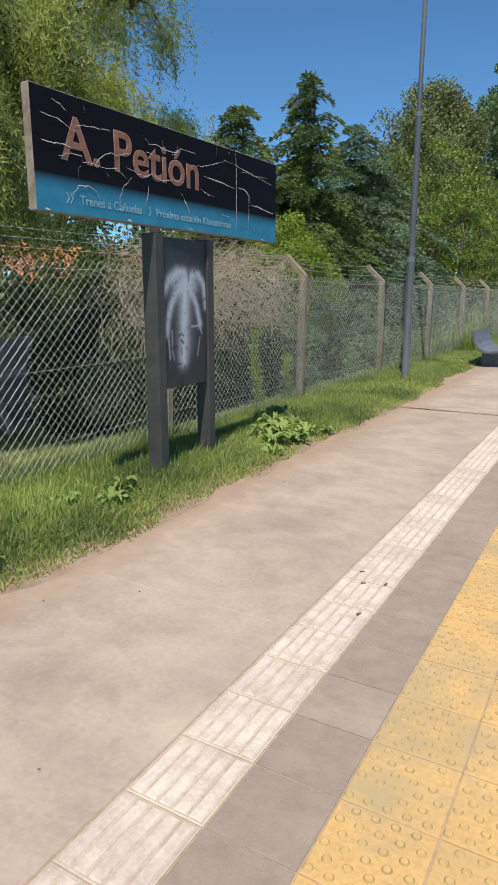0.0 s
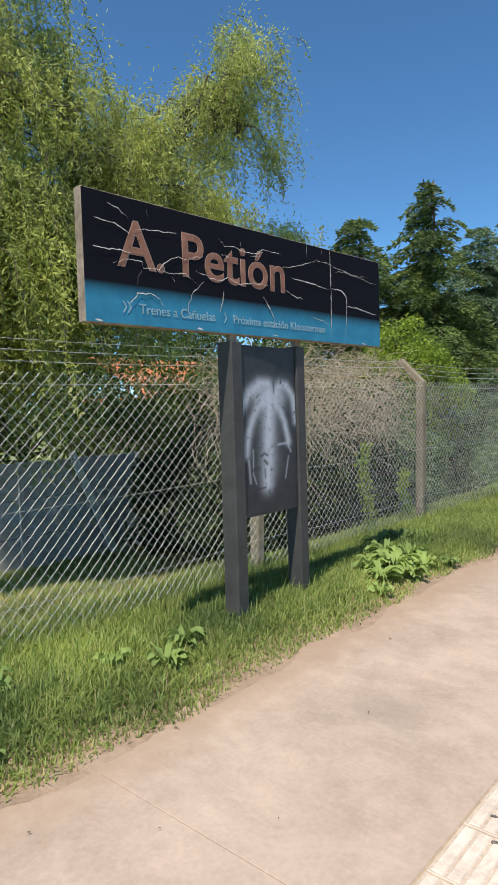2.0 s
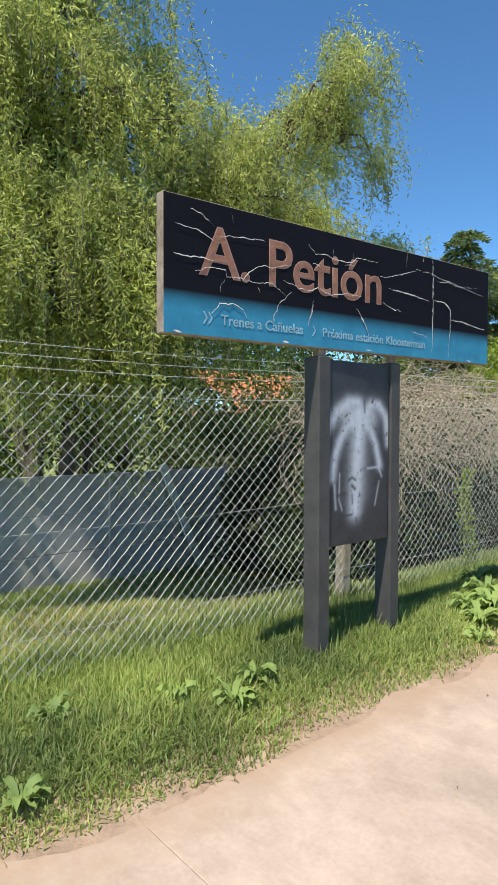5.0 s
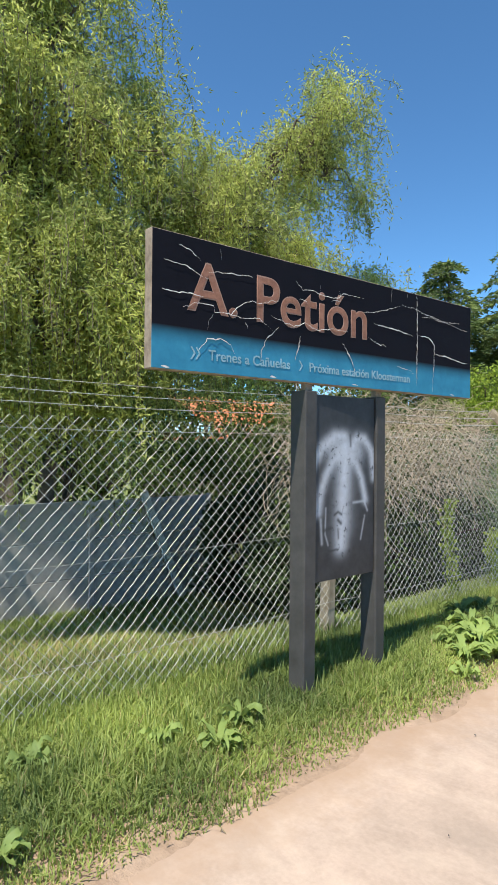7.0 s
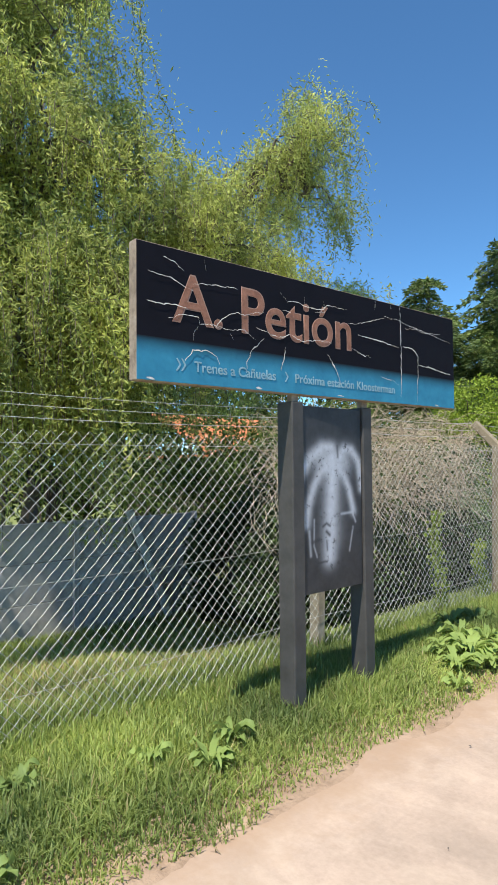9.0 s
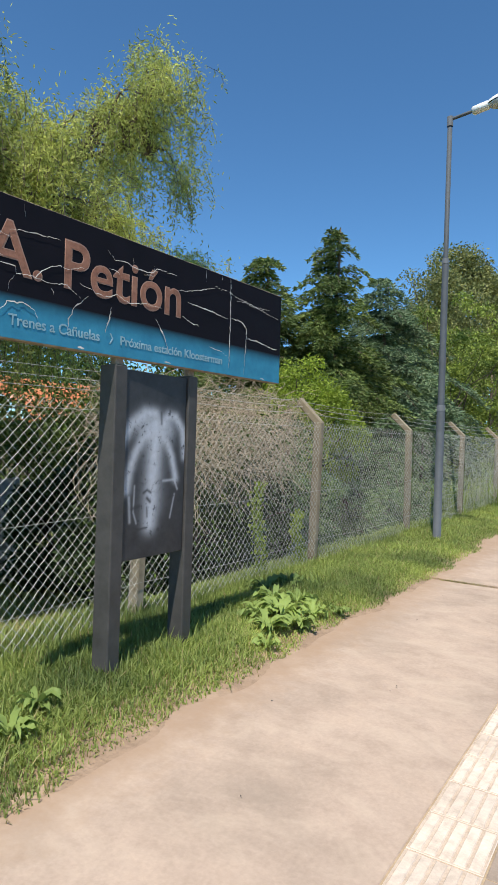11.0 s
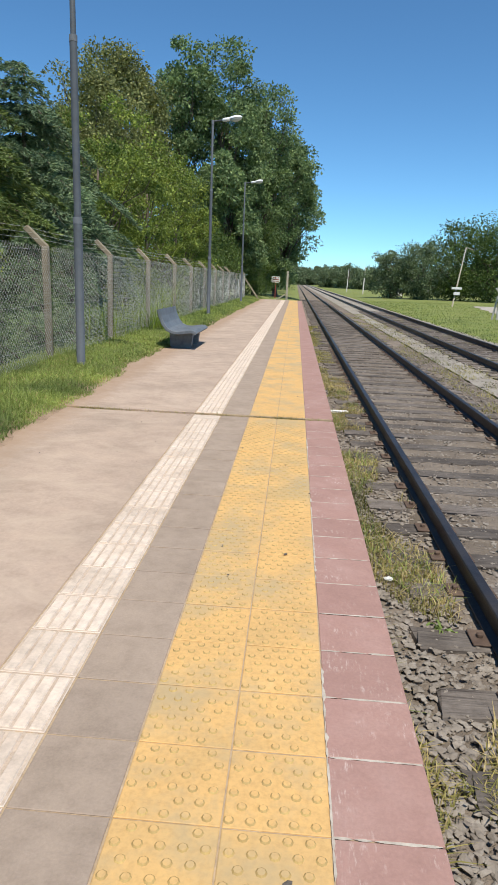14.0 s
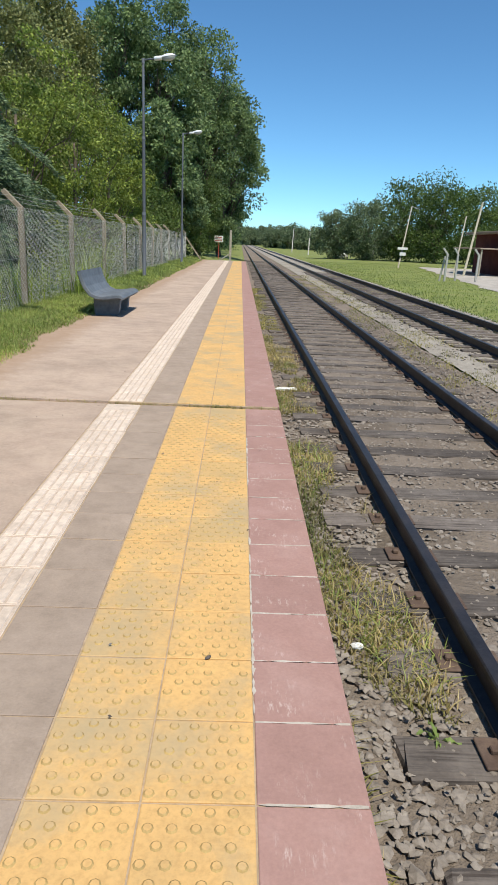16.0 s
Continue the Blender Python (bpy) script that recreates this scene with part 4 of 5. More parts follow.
bm = bmesh.new()
box(bm, (-3.285, -4.943, 0.825), (-3.246, -4.267, 2.165), 0.004)
panel = part("notice_panel", bm, BLACK_METAL, sign, "black notice panel with white spray paint")
place("panel_sheet", spray_panel(), panel, "sheet with a white sprayed plume")


# ---- lamp posts ----
def lamp_post():
    t = thing("lamp_post", "tall grey stepped lamp post with a white street luminaire", "lamp post", group="lamp posts along the platform")

    def shaft(name, pts, radii, mat, parent, sides=14, label=""):
        g = Geo()
        tube(g, pts, radii, sides)
        return place(name, g.mesh(name, mat, True), parent, label)

    shaft("pole", [(0, 0, -0.1), (0, 0, 2.32), (0, 0, 2.36), (0, 0, 4.85), (0, 0, 4.9), (0, 0, 7.36)], [0.07, 0.07, 0.057, 0.057, 0.042, 0.042], POLE, t)
    shaft("collar", [(0, 0, 2.27), (0, 0, 2.37)], [0.073, 0.073], POLE, t)
    shaft("collar", [(0, 0, 4.84), (0, 0, 4.93)], [0.06, 0.06], POLE, t)
    shaft("cap", [(0, 0, 7.24), (0, 0, 7.41)], [0.053, 0.053], POLE, t)
    shaft("arm", [(0, 0, 7.36), (0.2, 0.0, 7.39), (0.42, 0.0, 7.42)], [0.028, 0.028, 0.028], POLE, t, 10)
    tilt = Matrix.Translation((0.37, 0, 7.41)) @ Matrix.Rotation(radians(-10), 4, 'Y')
    bm = bmesh.new()
    box(bm, (0, -0.075, -0.06), (0.3, 0.075, 0.06), 0.03)
    head = part("housing", bm, LAMP_WHITE, t, "white gear housing", True)
    head.matrix_basis = tilt
    bm = bmesh.new()
    bmesh.ops.create_uvsphere(bm, u_segments=20, v_segments=12, radius=1.0)
    bmesh.ops.delete(bm, geom=[v for v in bm.verts if v.co.z < -0.05], context='VERTS')
    bmesh.ops.transform(bm, matrix=Matrix.Translation((0.5, 0, 0.0)) @ Matrix.Diagonal((0.27, 0.14, 0.1, 1)), verts=bm.verts[:])
    hood = part("hood", bm, LAMP_WHITE, head, "white curved hood", True)
    bm = bmesh.new()
    bmesh.ops.create_uvsphere(bm, u_segments=20, v_segments=12, radius=1.0)
    bmesh.ops.delete(bm, geom=[v for v in bm.verts if v.co.z > 0.05], context='VERTS')
    bmesh.ops.transform(bm, matrix=Matrix.Translation((0.51, 0, -0.012)) @ Matrix.Diagonal((0.245, 0.13, 0.12, 1)), verts=bm.verts[:])
    part("bowl", bm, LAMP_GLASS, head, "clouded glass bowl", True)
    return t


lamp = lamp_post()
lamp.matrix_world = pose(-3.37, 3.03, 0.05)
copy_thing(lamp, pose(-3.40, 19.25, 0.03))
copy_thing(lamp, pose(-3.40, 35.3, 0.03))


# ---- bench ----
def bench():
    t = thing("bench", "grey moulded platform bench with a curved back", "bench", (-2.35, 7.55, 0.012))
    prof = [(-0.50, 0.86), (-0.46, 0.72), (-0.39, 0.57), (-0.29, 0.455), (-0.17, 0.405), (-0.02, 0.40), (0.13, 0.42), (0.27, 0.44), (0.37, 0.425), (0.425, 0.375)]
    prof = np.array(prof) * np.array([0.88, 1.0])
    d = unit(np.gradient(prof, axis=0))
    nrm = np.stack([-d[:, 1], d[:, 0]], 1)
    lo = prof - nrm * 0.075
    k = len(prof)
    g = Geo()
    ys = np.array([-0.95, -0.935, 0.935, 0.95])
    v = []
    for j, y in enumerate(ys):
        s = 0.012 if j in (0, 3) else 0.0
        v += [(x, y, z) for x, z in prof - nrm * s] + [(x, y, z) for x, z in (lo + nrm * s)[::-1]]
    w = 2 * k
    q = [(j * w + i, j * w + (i + 1) % w, (j + 1) * w + (i + 1) % w, (j + 1) * w + i) for j in range(3) for i in range(w)]
    for base in (0, 3 * w):
        q += [(base + i, base + i + 1, base + w - 2 - i, base + w - 1 - i) for i in range(k - 1)]
    g.add(v, q)
    place("seat_shell", g.mesh("seat_shell", BENCH, False), t)
    for y in (-0.5, 0.5):
        bm = bmesh.new()
        pts = [(-0.24, 0.0), (0.17, 0.0), (0.2, 0.05), (0.24, 0.36), (0.1, 0.345), (-0.1, 0.33), (-0.2, 0.35), (-0.27, 0.38), (-0.29, 0.3), (-0.27, 0.05)]
        f = bm.faces.new([bm.verts.new((x, y - 0.09, z)) for x, z in pts])
        r = bmesh.ops.extrude_face_region(bm, geom=[f])
        bmesh.ops.translate(bm, vec=(0, 0.18, 0), verts=[e for e in r["geom"] if isinstance(e, bmesh.types.BMVert)])
        bmesh.ops.recalc_face_normals(bm, faces=bm.faces[:])
        part("pedestal", bm, BENCH, t, "solid grey pedestal foot")
    return t


bench()


# ---- trees and shrubs ----
def limb(start, end, sag, n=7, jitter=0.12):
    a, b = np.array(start, float), np.array(end, float)
    f = np.linspace(0, 1, n)[:, None]
    p = a + (b - a) * f
    p[:, 2] += sag * np.sin(f[:, 0] * np.pi)
    p[1:-1] += RNG.normal(0, jitter * np.linalg.norm(b - a) / n, (n - 2, 3))
    return p


def tree_thing(name, label, category, at, wood, crown, bark, leaf, group=""):
    t = thing(name, label, category, at, group=group)
    if wood.n:
        place("trunk", wood.mesh("trunk", bark, True), t)
    place("crown", crown.mesh("crown", leaf), t)
    return t


def willow(at, lobes, label):
    """lobes: centre, radii, lowest leaf, number of clumps and strand length, in local metres."""
    wood, crown = Geo(), Geo()
    forks = []
    for tx, ty, lean in ((-0.1, 0, 0.25), (0.0, 0.5, 0.45), (-0.45, 0.5, -0.5)):
        stem = limb((tx, ty, -0.2), (tx + lean, ty + lean * 0.6, 3.6), 0, 8, 0.2)
        tube(wood, stem, np.linspace(0.17, 0.1, 8), 8)
        forks.append(stem[-1])
    for centre, radii, low, clumps, drop in lobes:
        centre, radii = np.array(centre), np.array(radii)
        bough = limb(forks[RNG.integers(3)], centre - np.array([0, 0, 0.3 * radii[2]]), 0.7, 9, 0.3)
        tube(wood, bough, np.linspace(0.035 + clumps * 0.0006, 0.02 + clumps * 0.0002, 9), 6)
        for _ in range(clumps):
            v = unit(RNG.normal(size=3)) * RNG.uniform(0.12, 1.0) ** 0.45
            c = centre + v * radii
            twig = limb(bough[RNG.integers(5, 9)], c, 0.25 + 0.1 * radii[2], 8, 0.35)
            tube(wood, twig, np.linspace(0.03, 0.005, 8), 4, False)
            out = unit(np.array([v[0], v[1], 0.0]) + RNG.normal(0, 0.25, 3) * np.array([1, 1, 0]))
            for _ in range(RNG.integers(11, 20)):
                s = twig[RNG.integers(5, 8)] + RNG.normal(0, 0.17, 3)
                L = drop * RNG.uniform(0.3, 1.2)
                k = max(8, int(L / 0.036))
                f = np.linspace(0, 1, k)
                way = unit(out + RNG.normal(0, 0.5, 3) * np.array([1, 1, 0]))
                pts = s + way * (RNG.uniform(0.1, 0.45) * np.sqrt(f))[:, None] + np.array([0, 0, 1.0]) * (0.14 * np.sin(f * 2.2) - L * f ** 1.4)[:, None]
                pts += np.cumsum(RNG.normal(0, 0.007, pts.shape), 0)
                pts = pts[pts[:, 2] > low]
                if len(pts) < 4:
                    continue
                tube(wood, pts[:: max(1, len(pts) // 3)], 0.0035, 3, False)
                d = np.gradient(pts, axis=0) * 6 + RNG.normal(0, 0.6, pts.shape) + np.array([0, 0, -0.35])
                leaves(crown, pts, d, 0.085, 0.019)
                leaves(crown, pts + RNG.normal(0, 0.03, pts.shape), RNG.normal(size=pts.shape) + np.array([0, 0, -0.6]), 0.075, 0.019)
                leaves(crown, pts + RNG.normal(0, 0.06, pts.shape), RNG.normal(size=pts.shape) + np.array([0, 0, -0.5]), 0.07, 0.02)
            m = 130
            leaves(crown, c + RNG.normal(0, 0.24, (m, 3)), RNG.normal(size=(m, 3)) + np.array([0, 0, -0.4]), 0.075, 0.022)
    return tree_thing("willow", label, "tree", at, wood, crown, BARK, L_WILLOW)


def broadleaf(name, at, height, radius, label, leaf, size, clumps, per, trunk=0.16, low=0.15, squash=1.0, category="tree", spread=0.34, group="", lean=(0, 0)):
    wood, crown = Geo(), Geo()
    top = np.array([lean[0], lean[1], height])
    stem = limb((0, 0, -0.3), top * np.array([0.7, 0.7, 0.72]), 0, 8, 0.15)
    tube(wood, stem, np.linspace(trunk, trunk * 0.35, 8), 7)
    zc, hz = height * (1 + low) / 2, height * (1 - low) / 2
    for k in range(clumps):
        v = unit(RNG.normal(size=3)) * RNG.uniform(0.35, 1.0) ** 0.5
        wob = 1 + 0.28 * math.sin(v[0] * 5 + v[2] * 4 + height) + RNG.normal(0, 0.08)
        c = np.array([v[0] * radius * squash * wob, v[1] * radius * wob, zc + v[2] * hz * (0.9 + 0.1 * wob)])
        c[:2] += np.array(lean) * c[2] / height
        if k % 3 == 0:
            s = stem[min(7, max(2, int(8 * (c[2] - 0.25 * height) / height)))]
            tube(wood, limb(s, c, 0.3, 5, 0.15), np.linspace(trunk * 0.3, 0.01 + trunk * 0.03, 5), 4, False)
        rc = radius * spread * RNG.uniform(0.6, 1.2)
        pts = c + unit(RNG.normal(size=(per, 3))) * RNG.random((per, 1)) ** 0.42 * rc * np.array([1.0, 1.0, 0.72])
        d = RNG.normal(size=(per, 3)) + unit(pts - c) * 0.8 + np.array([0, 0, -0.25])
        leaves(crown, pts, d, size, size * 0.55)
    return tree_thing(name, label, category, at, wood, crown, BARK, leaf, group)


def conifer(at, height, radius, label, leaf, density=1.0, droop=0.35, bare=0.06, size=0.15):
    """Boughs in loose tiers, each a flat drooping fan of side twigs."""
    wood, crown = Geo(), Geo()
    tube(wood, limb((0, 0, -0.3), (0.1, 0.1, height * 0.98), 0, 9, 0.04), np.linspace(0.05 + height * 0.014, 0.02, 9), 7)
    z = height * bare
    while z < height * 0.985:
        f = z / height
        for _ in range(RNG.integers(3, 6)):
            a = RNG.uniform(0, 6.28)
            L = radius * float(np.interp(f, [0, 0.25, 0.55, 0.8, 1], [0.95, 1.0, 0.82, 0.42, 0.05])) * RNG.uniform(0.5, 1.12) + 0.1
            n = max(5, int(L / 0.13))
            g = np.linspace(0, 1, n)
            out, side = np.array([math.cos(a), math.sin(a), 0]), np.array([-math.sin(a), math.cos(a), 0])
            lift = RNG.uniform(0.15, 0.4)
            axis = out * (L * g)[:, None] + np.array([0, 0, 1.0]) * (z + L * (lift * g - (droop + lift) * g ** 2))[:, None]
            axis += RNG.normal(0, 0.015, axis.shape)
            tube(wood, axis[:: max(1, n // 3)], 0.011, 3, False)
            reach = np.clip(0.34 * L * np.sin(np.clip(g * 0.95 + 0.12, 0, 1) * np.pi) ** 0.7, 0.07, 0.62)
            m = max(3, int(reach.max() / (0.075 / density)))
            h = np.linspace(0.12, 1, m)
            fan = []
            for sgn in (1, -1):
                w = (reach * RNG.uniform(0.7, 1.2, n))[:, None, None] * h[None, :, None]
                p = axis[:, None, :] + w * (side * sgn * 0.85 + out * 0.55) + np.array([0, 0, -0.35]) * w * h[None, :, None]
                fan.append((p.reshape(-1, 3), side * sgn * 0.7 + out * 0.8 + np.array([0, 0, -0.35])))
            fan.append((axis, out + np.array([0, 0, -0.4])))
            for p, way in fan:
                for _ in range(2):
                    c = p + RNG.normal(0, 0.022, p.shape)
                    leaves(crown, c, way + RNG.normal(0, 0.38, c.shape), size, size * 0.3)
        z += max(height * RNG.uniform(0.016, 0.027), RNG.uniform(0.1, 0.16))
    return tree_thing("conifer", label, "tree", at, wood, crown, BARK, leaf)


def twig_bush(at, size, count):
    g = Geo()
    for _ in range(count):
        s = np.array([RNG.uniform(-0.5, 0.5) * size[0], RNG.uniform(-0.5, 0.5) * size[1], RNG.uniform(0.6, 0.98) * size[2]])
        d = unit(RNG.normal(size=3) + np.array([0.3, 0, 0.1]))
        L = RNG.uniform(0.25, 0.9)
        f = np.linspace(0, 1, 6)[:, None]
        side = unit(np.cross(d, RNG.normal(size=3)))
        p = s + d * L * f + side * 0.25 * L * np.sin(f * 3) + np.array([0, 0, -0.25]) * L * f ** 2 + RNG.normal(0, 0.015, (6, 3))
        tube(g, p, np.linspace(0.0038, 0.0016, 6), 3, False)
    t = thing("bramble_bush", "tangle of dry brown climbing stems behind the fence", "shrub", at)
    tagged(place("stem_tangle", g.mesh("stem_tangle", TWIG), t), kind="stuff")
    c = Geo()
    pts = np.stack([RNG.uniform(-0.5, 0.5, 3000) * size[0], RNG.uniform(-0.55, 0.55, 3000) * size[1], RNG.uniform(0.0, 0.9, 3000) * size[2]], 1)
    leaves(c, pts, RNG.normal(size=pts.shape), 0.07, 0.035)
    place("leaves", c.mesh("leaves", L_HEDGE), t, "sparse dark green leaves")


RNG = np.random.default_rng(23)
willow((-10.0, -4.6, -0.75), [
    ((2.4, -0.45, 6.4), (1.7, 2.35, 2.6), 2.6, 104, 0.9),
    ((1.9, -0.8, 9.1), (1.4, 2.1, 1.3), 3.0, 30, 0.95),
    ((3.1, 3.85, 7.15), (0.75, 0.95, 1.15), 4.2, 26, 0.7),
    ((2.75, 2.2, 5.45), (1.1, 1.7, 1.15), 3.0, 46, 0.75),
    ((3.1, 5.8, 5.0), (0.6, 1.0, 0.6), 3.4, 14, 0.7),
    ((2.8, 1.6, 4.3), (0.8, 1.6, 0.9), 2.1, 16, 0.9),
    ((3.6, -0.9, 3.9), (0.7, 1.8, 1.25), 1.7, 50, 1.2),
    # unseen southern lobe, added to cast dappled shade on the lot
    ((2.4, -4.0, 5.35), (1.5, 1.6, 1.5), 2.2, 24, 1.1)],
    "large weeping willow with long yellow-green strands behind the fence")
broadleaf("shrub", (-10.3, -3.4, -0.75), 4.8, 1.7, "dense green shrub below the willow", L_HEDGE, 0.085, 60, 200, 0.06, 0.5, 1.0, "shrub")
broadleaf("shrub", (-10.2, -6.8, -0.75), 4.6, 1.5, "light green shrub below the willow", L_WILLOW, 0.07, 60, 200, 0.05, 0.52, 1.0, "shrub")
for sx, sy, h, r in ((-8.7, 0.7, 3.0, 1.5), (-8.4, 2.2, 3.2, 1.6), (-10.6, 0.4, 4.3, 1.9), (-10.2, 2.2, 3.6, 1.6), (-10.8, 3.4, 3.0, 1.9), (-9.5, 4.2, 3.6, 1.8), (-8.8, 6.2, 3.4, 1.7)):
    broadleaf("hedge_shrub", (sx, sy, -0.6), h, r, "dark dense hedge shrub in shade", L_HEDGE, 0.09, 70, 230, 0.05, 0.0, 1.0, "shrub", group="dark hedge behind the fence")
# low shrubs added as dark filling; their leaf colour carries the shade
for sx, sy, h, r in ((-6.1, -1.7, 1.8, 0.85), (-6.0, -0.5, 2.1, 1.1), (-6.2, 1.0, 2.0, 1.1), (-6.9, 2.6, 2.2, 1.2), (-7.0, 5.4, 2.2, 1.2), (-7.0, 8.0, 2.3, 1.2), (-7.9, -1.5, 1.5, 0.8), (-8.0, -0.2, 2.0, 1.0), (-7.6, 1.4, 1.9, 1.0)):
    broadleaf("shade_shrub", (sx, sy, -0.72), h + 0.3, r, "shrub behind the fence, deep shade put into its near-black leaves", L_SHADE, 0.08, 60, 240, 0.04, 0.0, 1.0, "shrub", group="shaded shrubs behind the fence")
twig_bush((-5.1, -1.4, -0.4), (1.2, 3.4, 2.75), 2000)
for sx, sy, h in ((-17.5, 5.0, 6.6), (-17.0, 9.5, 6.8), (-17.0, 1.0, 6.4), (-16.5, -3.0, 6.0), (-15.0, 12.5, 7.0)):
    broadleaf("garden_tree", (sx, sy, -0.75), h, 2.7, "green garden tree behind the tiled house", L_HEDGE, 0.19, 80, 90, 0.12, 0.05, group="garden trees")
broadleaf("lime_shrub", (-6.1, 2.9, -0.75), 4.15, 1.1, "bright lime-green shrub above the fence", L_LIME, 0.065, 80, 300, 0.05, 0.2, 1.0, "shrub")
conifer((-8.3, 8.9, -0.6), 8.8, 2.5, "tall dark conifer with drooping boughs", L_CONIFER, 1.3, 0.3)
conifer((-10.2, 8.0, -0.6), 7.9, 3.3, "dark spreading conifer beside taller ones", L_CONIFER, 1.1, 0.3)
conifer((-8.2, 12.6, -0.6), 8.1, 4.1, "bluish-green conifer with layered boughs", L_BLUE, 1.1, 0.3)
conifer((-9.0, 16.0, -0.6), 7.6, 3.7, "bluish-green conifer behind the fence", L_BLUE, 1.0, 0.3)
conifer((-9.6, 11.2, -0.6), 7.2, 3.2, "dark conifer standing between taller ones", L_CONIFER, 1.0, 0.3)
for y, h in ((1.6, 2.5), (4.3, 2.6), (6.8, 2.6), (9.3, 2.4)):
    conifer((-5.75, y, -0.65), h + 0.5, 1.4, "young blue-green conifer pressing against the fence", L_YOUNG, 1.3, 0.4, 0.02, 0.12)
broadleaf("broadleaf_tree", (-7.9, 19.2, -0.6), 8.6, 2.5, "yellow-green broadleaf tree behind the fence", L_YELLOW, 0.13, 110, 190, 0.12, 0.08, spread=0.24)
broadleaf("broadleaf_tree", (-6.9, 23.4, -0.6), 8.0, 2.4, "olive broadleaf tree with dense crown", L_YELLOW, 0.13, 100, 190, 0.12, 0.05, spread=0.24)
broadleaf("broadleaf_tree", (-6.3, 27.5, -0.5), 6.6, 2.2, "olive leafy tree beside the fence", L_YELLOW, 0.13, 90, 190, 0.1, 0.02, spread=0.24)
broadleaf("eucalyptus", (-13.8, 45.0, -0.6), 18.6, 4.0, "tall brownish eucalyptus above the trees", L_EUC, 0.24, 190, 230, 0.3, 0.3, 1.0)
broadleaf("eucalyptus", (-12.5, 33.0, -0.6), 13.4, 3.4, "brownish-green eucalyptus behind the fence", L_EUC, 0.2, 160, 220, 0.25, 0.12, 1.0)
for x, y, h, r in ((-11.2, 56.0, 22.5, 4.2), (-7.6, 58.0, 23.5, 4.8), (-4.2, 61.0, 21.0, 4.6), (-2.0, 66.0, 17.5, 4.4), (-6.2, 48.0, 12.0, 3.2)):
    broadleaf("poplar", (x, y, -0.5), h, r, "tall broad poplar with grey-green leaves", L_POPLAR, 0.3, 170, 190, 0.32, 0.06, 0.9, spread=0.26, group="poplars past the platform")
for x, y, h, r in ((-6.6, 32.0, 4.6, 2.0), (-6.4, 37.0, 5.2, 2.3), (-6.3, 42.5, 6.0, 2.4), (-4.9, 51.0, 6.5, 2.3), (-3.6, 57.0, 7.5, 2.4), (-10.5, 26.0, 6.5, 2.8), (-10.5, 13.0, 4.8, 2.3), (-11.5, 20.0, 7.0, 2.6)):
    broadleaf("understorey_tree", (x, y, -0.5), h, r, "dark leafy undergrowth beside the fence", L_HEDGE, 0.15, 80, 150, 0.08, 0.0, group="undergrowth along the fence")
for k in range(9):
    y = 84 + 15 * k * (1 + 0.08 * k)
    broadleaf("poplar", (-4.6 - 0.12 * k + RNG.uniform(-0.6, 0.6), y, -0.5), 15.5 - 0.35 * k, 4.3, "distant poplar in the line along the track", L_POPLAR, 0.42 + 0.03 * k, 90, 70, 0.3, 0.02, spread=0.3, group="distant poplars along the track")


def reeds(at, count, height, label):
    t = thing("tall_weeds", label, "weeds", at)
    g = Geo()
    b = np.stack([RNG.normal(0, 0.25, count), RNG.normal(0, 0.7, count), np.zeros(count)], 1)
    blades(g, b, height, 0.018, 0.7)
    place("stalks", g.mesh("stalks", L_LIME), t)


reeds((-4.45, 8.6, 0.0), 220, 0.8, "tall yellow-green weeds growing through the fence")
reeds((-4.5, 13.5, 0.0), 220, 1.3, "tall weeds behind the fence")
reeds((-3.75, 11.0, 0.03), 200, 0.7, "leafy weeds at the foot of the fence")


# ---- grass ----
def grass(name, x0, x1, y0, y1, n, height, width, mat, label, lean=0.4, zf=bank_z, gap=0.0):
    g = Geo()
    x, y = RNG.uniform(x0, x1, n), RNG.uniform(y0, y1, n)
    e = verge_edge(y) + 0.02 - gap
    patch = np.array([noise.noise(Vector((a * 0.9, b * 0.9, 1.7))) for a, b in zip(x, y)])
    keep = (x < e - 0.12 - 0.16 * RNG.random(n) ** 2) | (x > 0)
    keep &= patch > -0.85 + 0.25 * RNG.random(n)
    x, y, patch = x[keep], y[keep], patch[keep]
    rim = np.clip((verge_edge(y) - x) / 0.5, 0.45, 1.0) if x0 < 0 else 1.0
    base = np.stack([x, y, zf(x, y) - 0.01], 1)
    blades(g, base, height * rim * (1 + 0.5 * patch), width, lean)
    tagged(place(name, g.mesh(name, mat)), label, "grass", kind="stuff")


grass("grass", -4.6, -2.4, -9.5, 1.0, 110000, 0.078, 0.009, L_GRASS, "lush green grass along the fence", 1.0)
grass("grass", -4.6, -2.5, 1.0, 14.0, 50000, 0.085, 0.0125, L_GRASS, "green grass along the fence", 1.2)
grass("grass", -4.6, -2.6, 14.0, 50.0, 26000, 0.12, 0.024, L_GRASS, "green grass at the far platform", 0.5)
grass("grass", -9.2, -4.6, -9.0, 3.0, 45000, 0.10, 0.012, L_GRASS, "green grass on the lot behind the fence", 0.9)
grass("dry_grass", -7.0, -4.2, -8.5, -3.6, 11000, 0.09, 0.009, L_DRY, "straw-coloured grass on the lot behind the fence", 0.8)
grass("tall_grass", -4.4, -3.15, -8.6, -0.5, 7000, 0.13, 0.009, L_GRASS, "taller grass round the sign posts", 0.4, gap=0.3)
grass("tall_grass", -4.35, -3.85, -9.0, 46.0, 13000, 0.15, 0.011, L_GRASS, "tall grass at the foot of the fence", 0.45)
grass("dry_grass", -4.4, -2.4, -9.5, 14.0, 12000, 0.085, 0.007, L_DRY, "dry straw blades among the grass", 0.9)


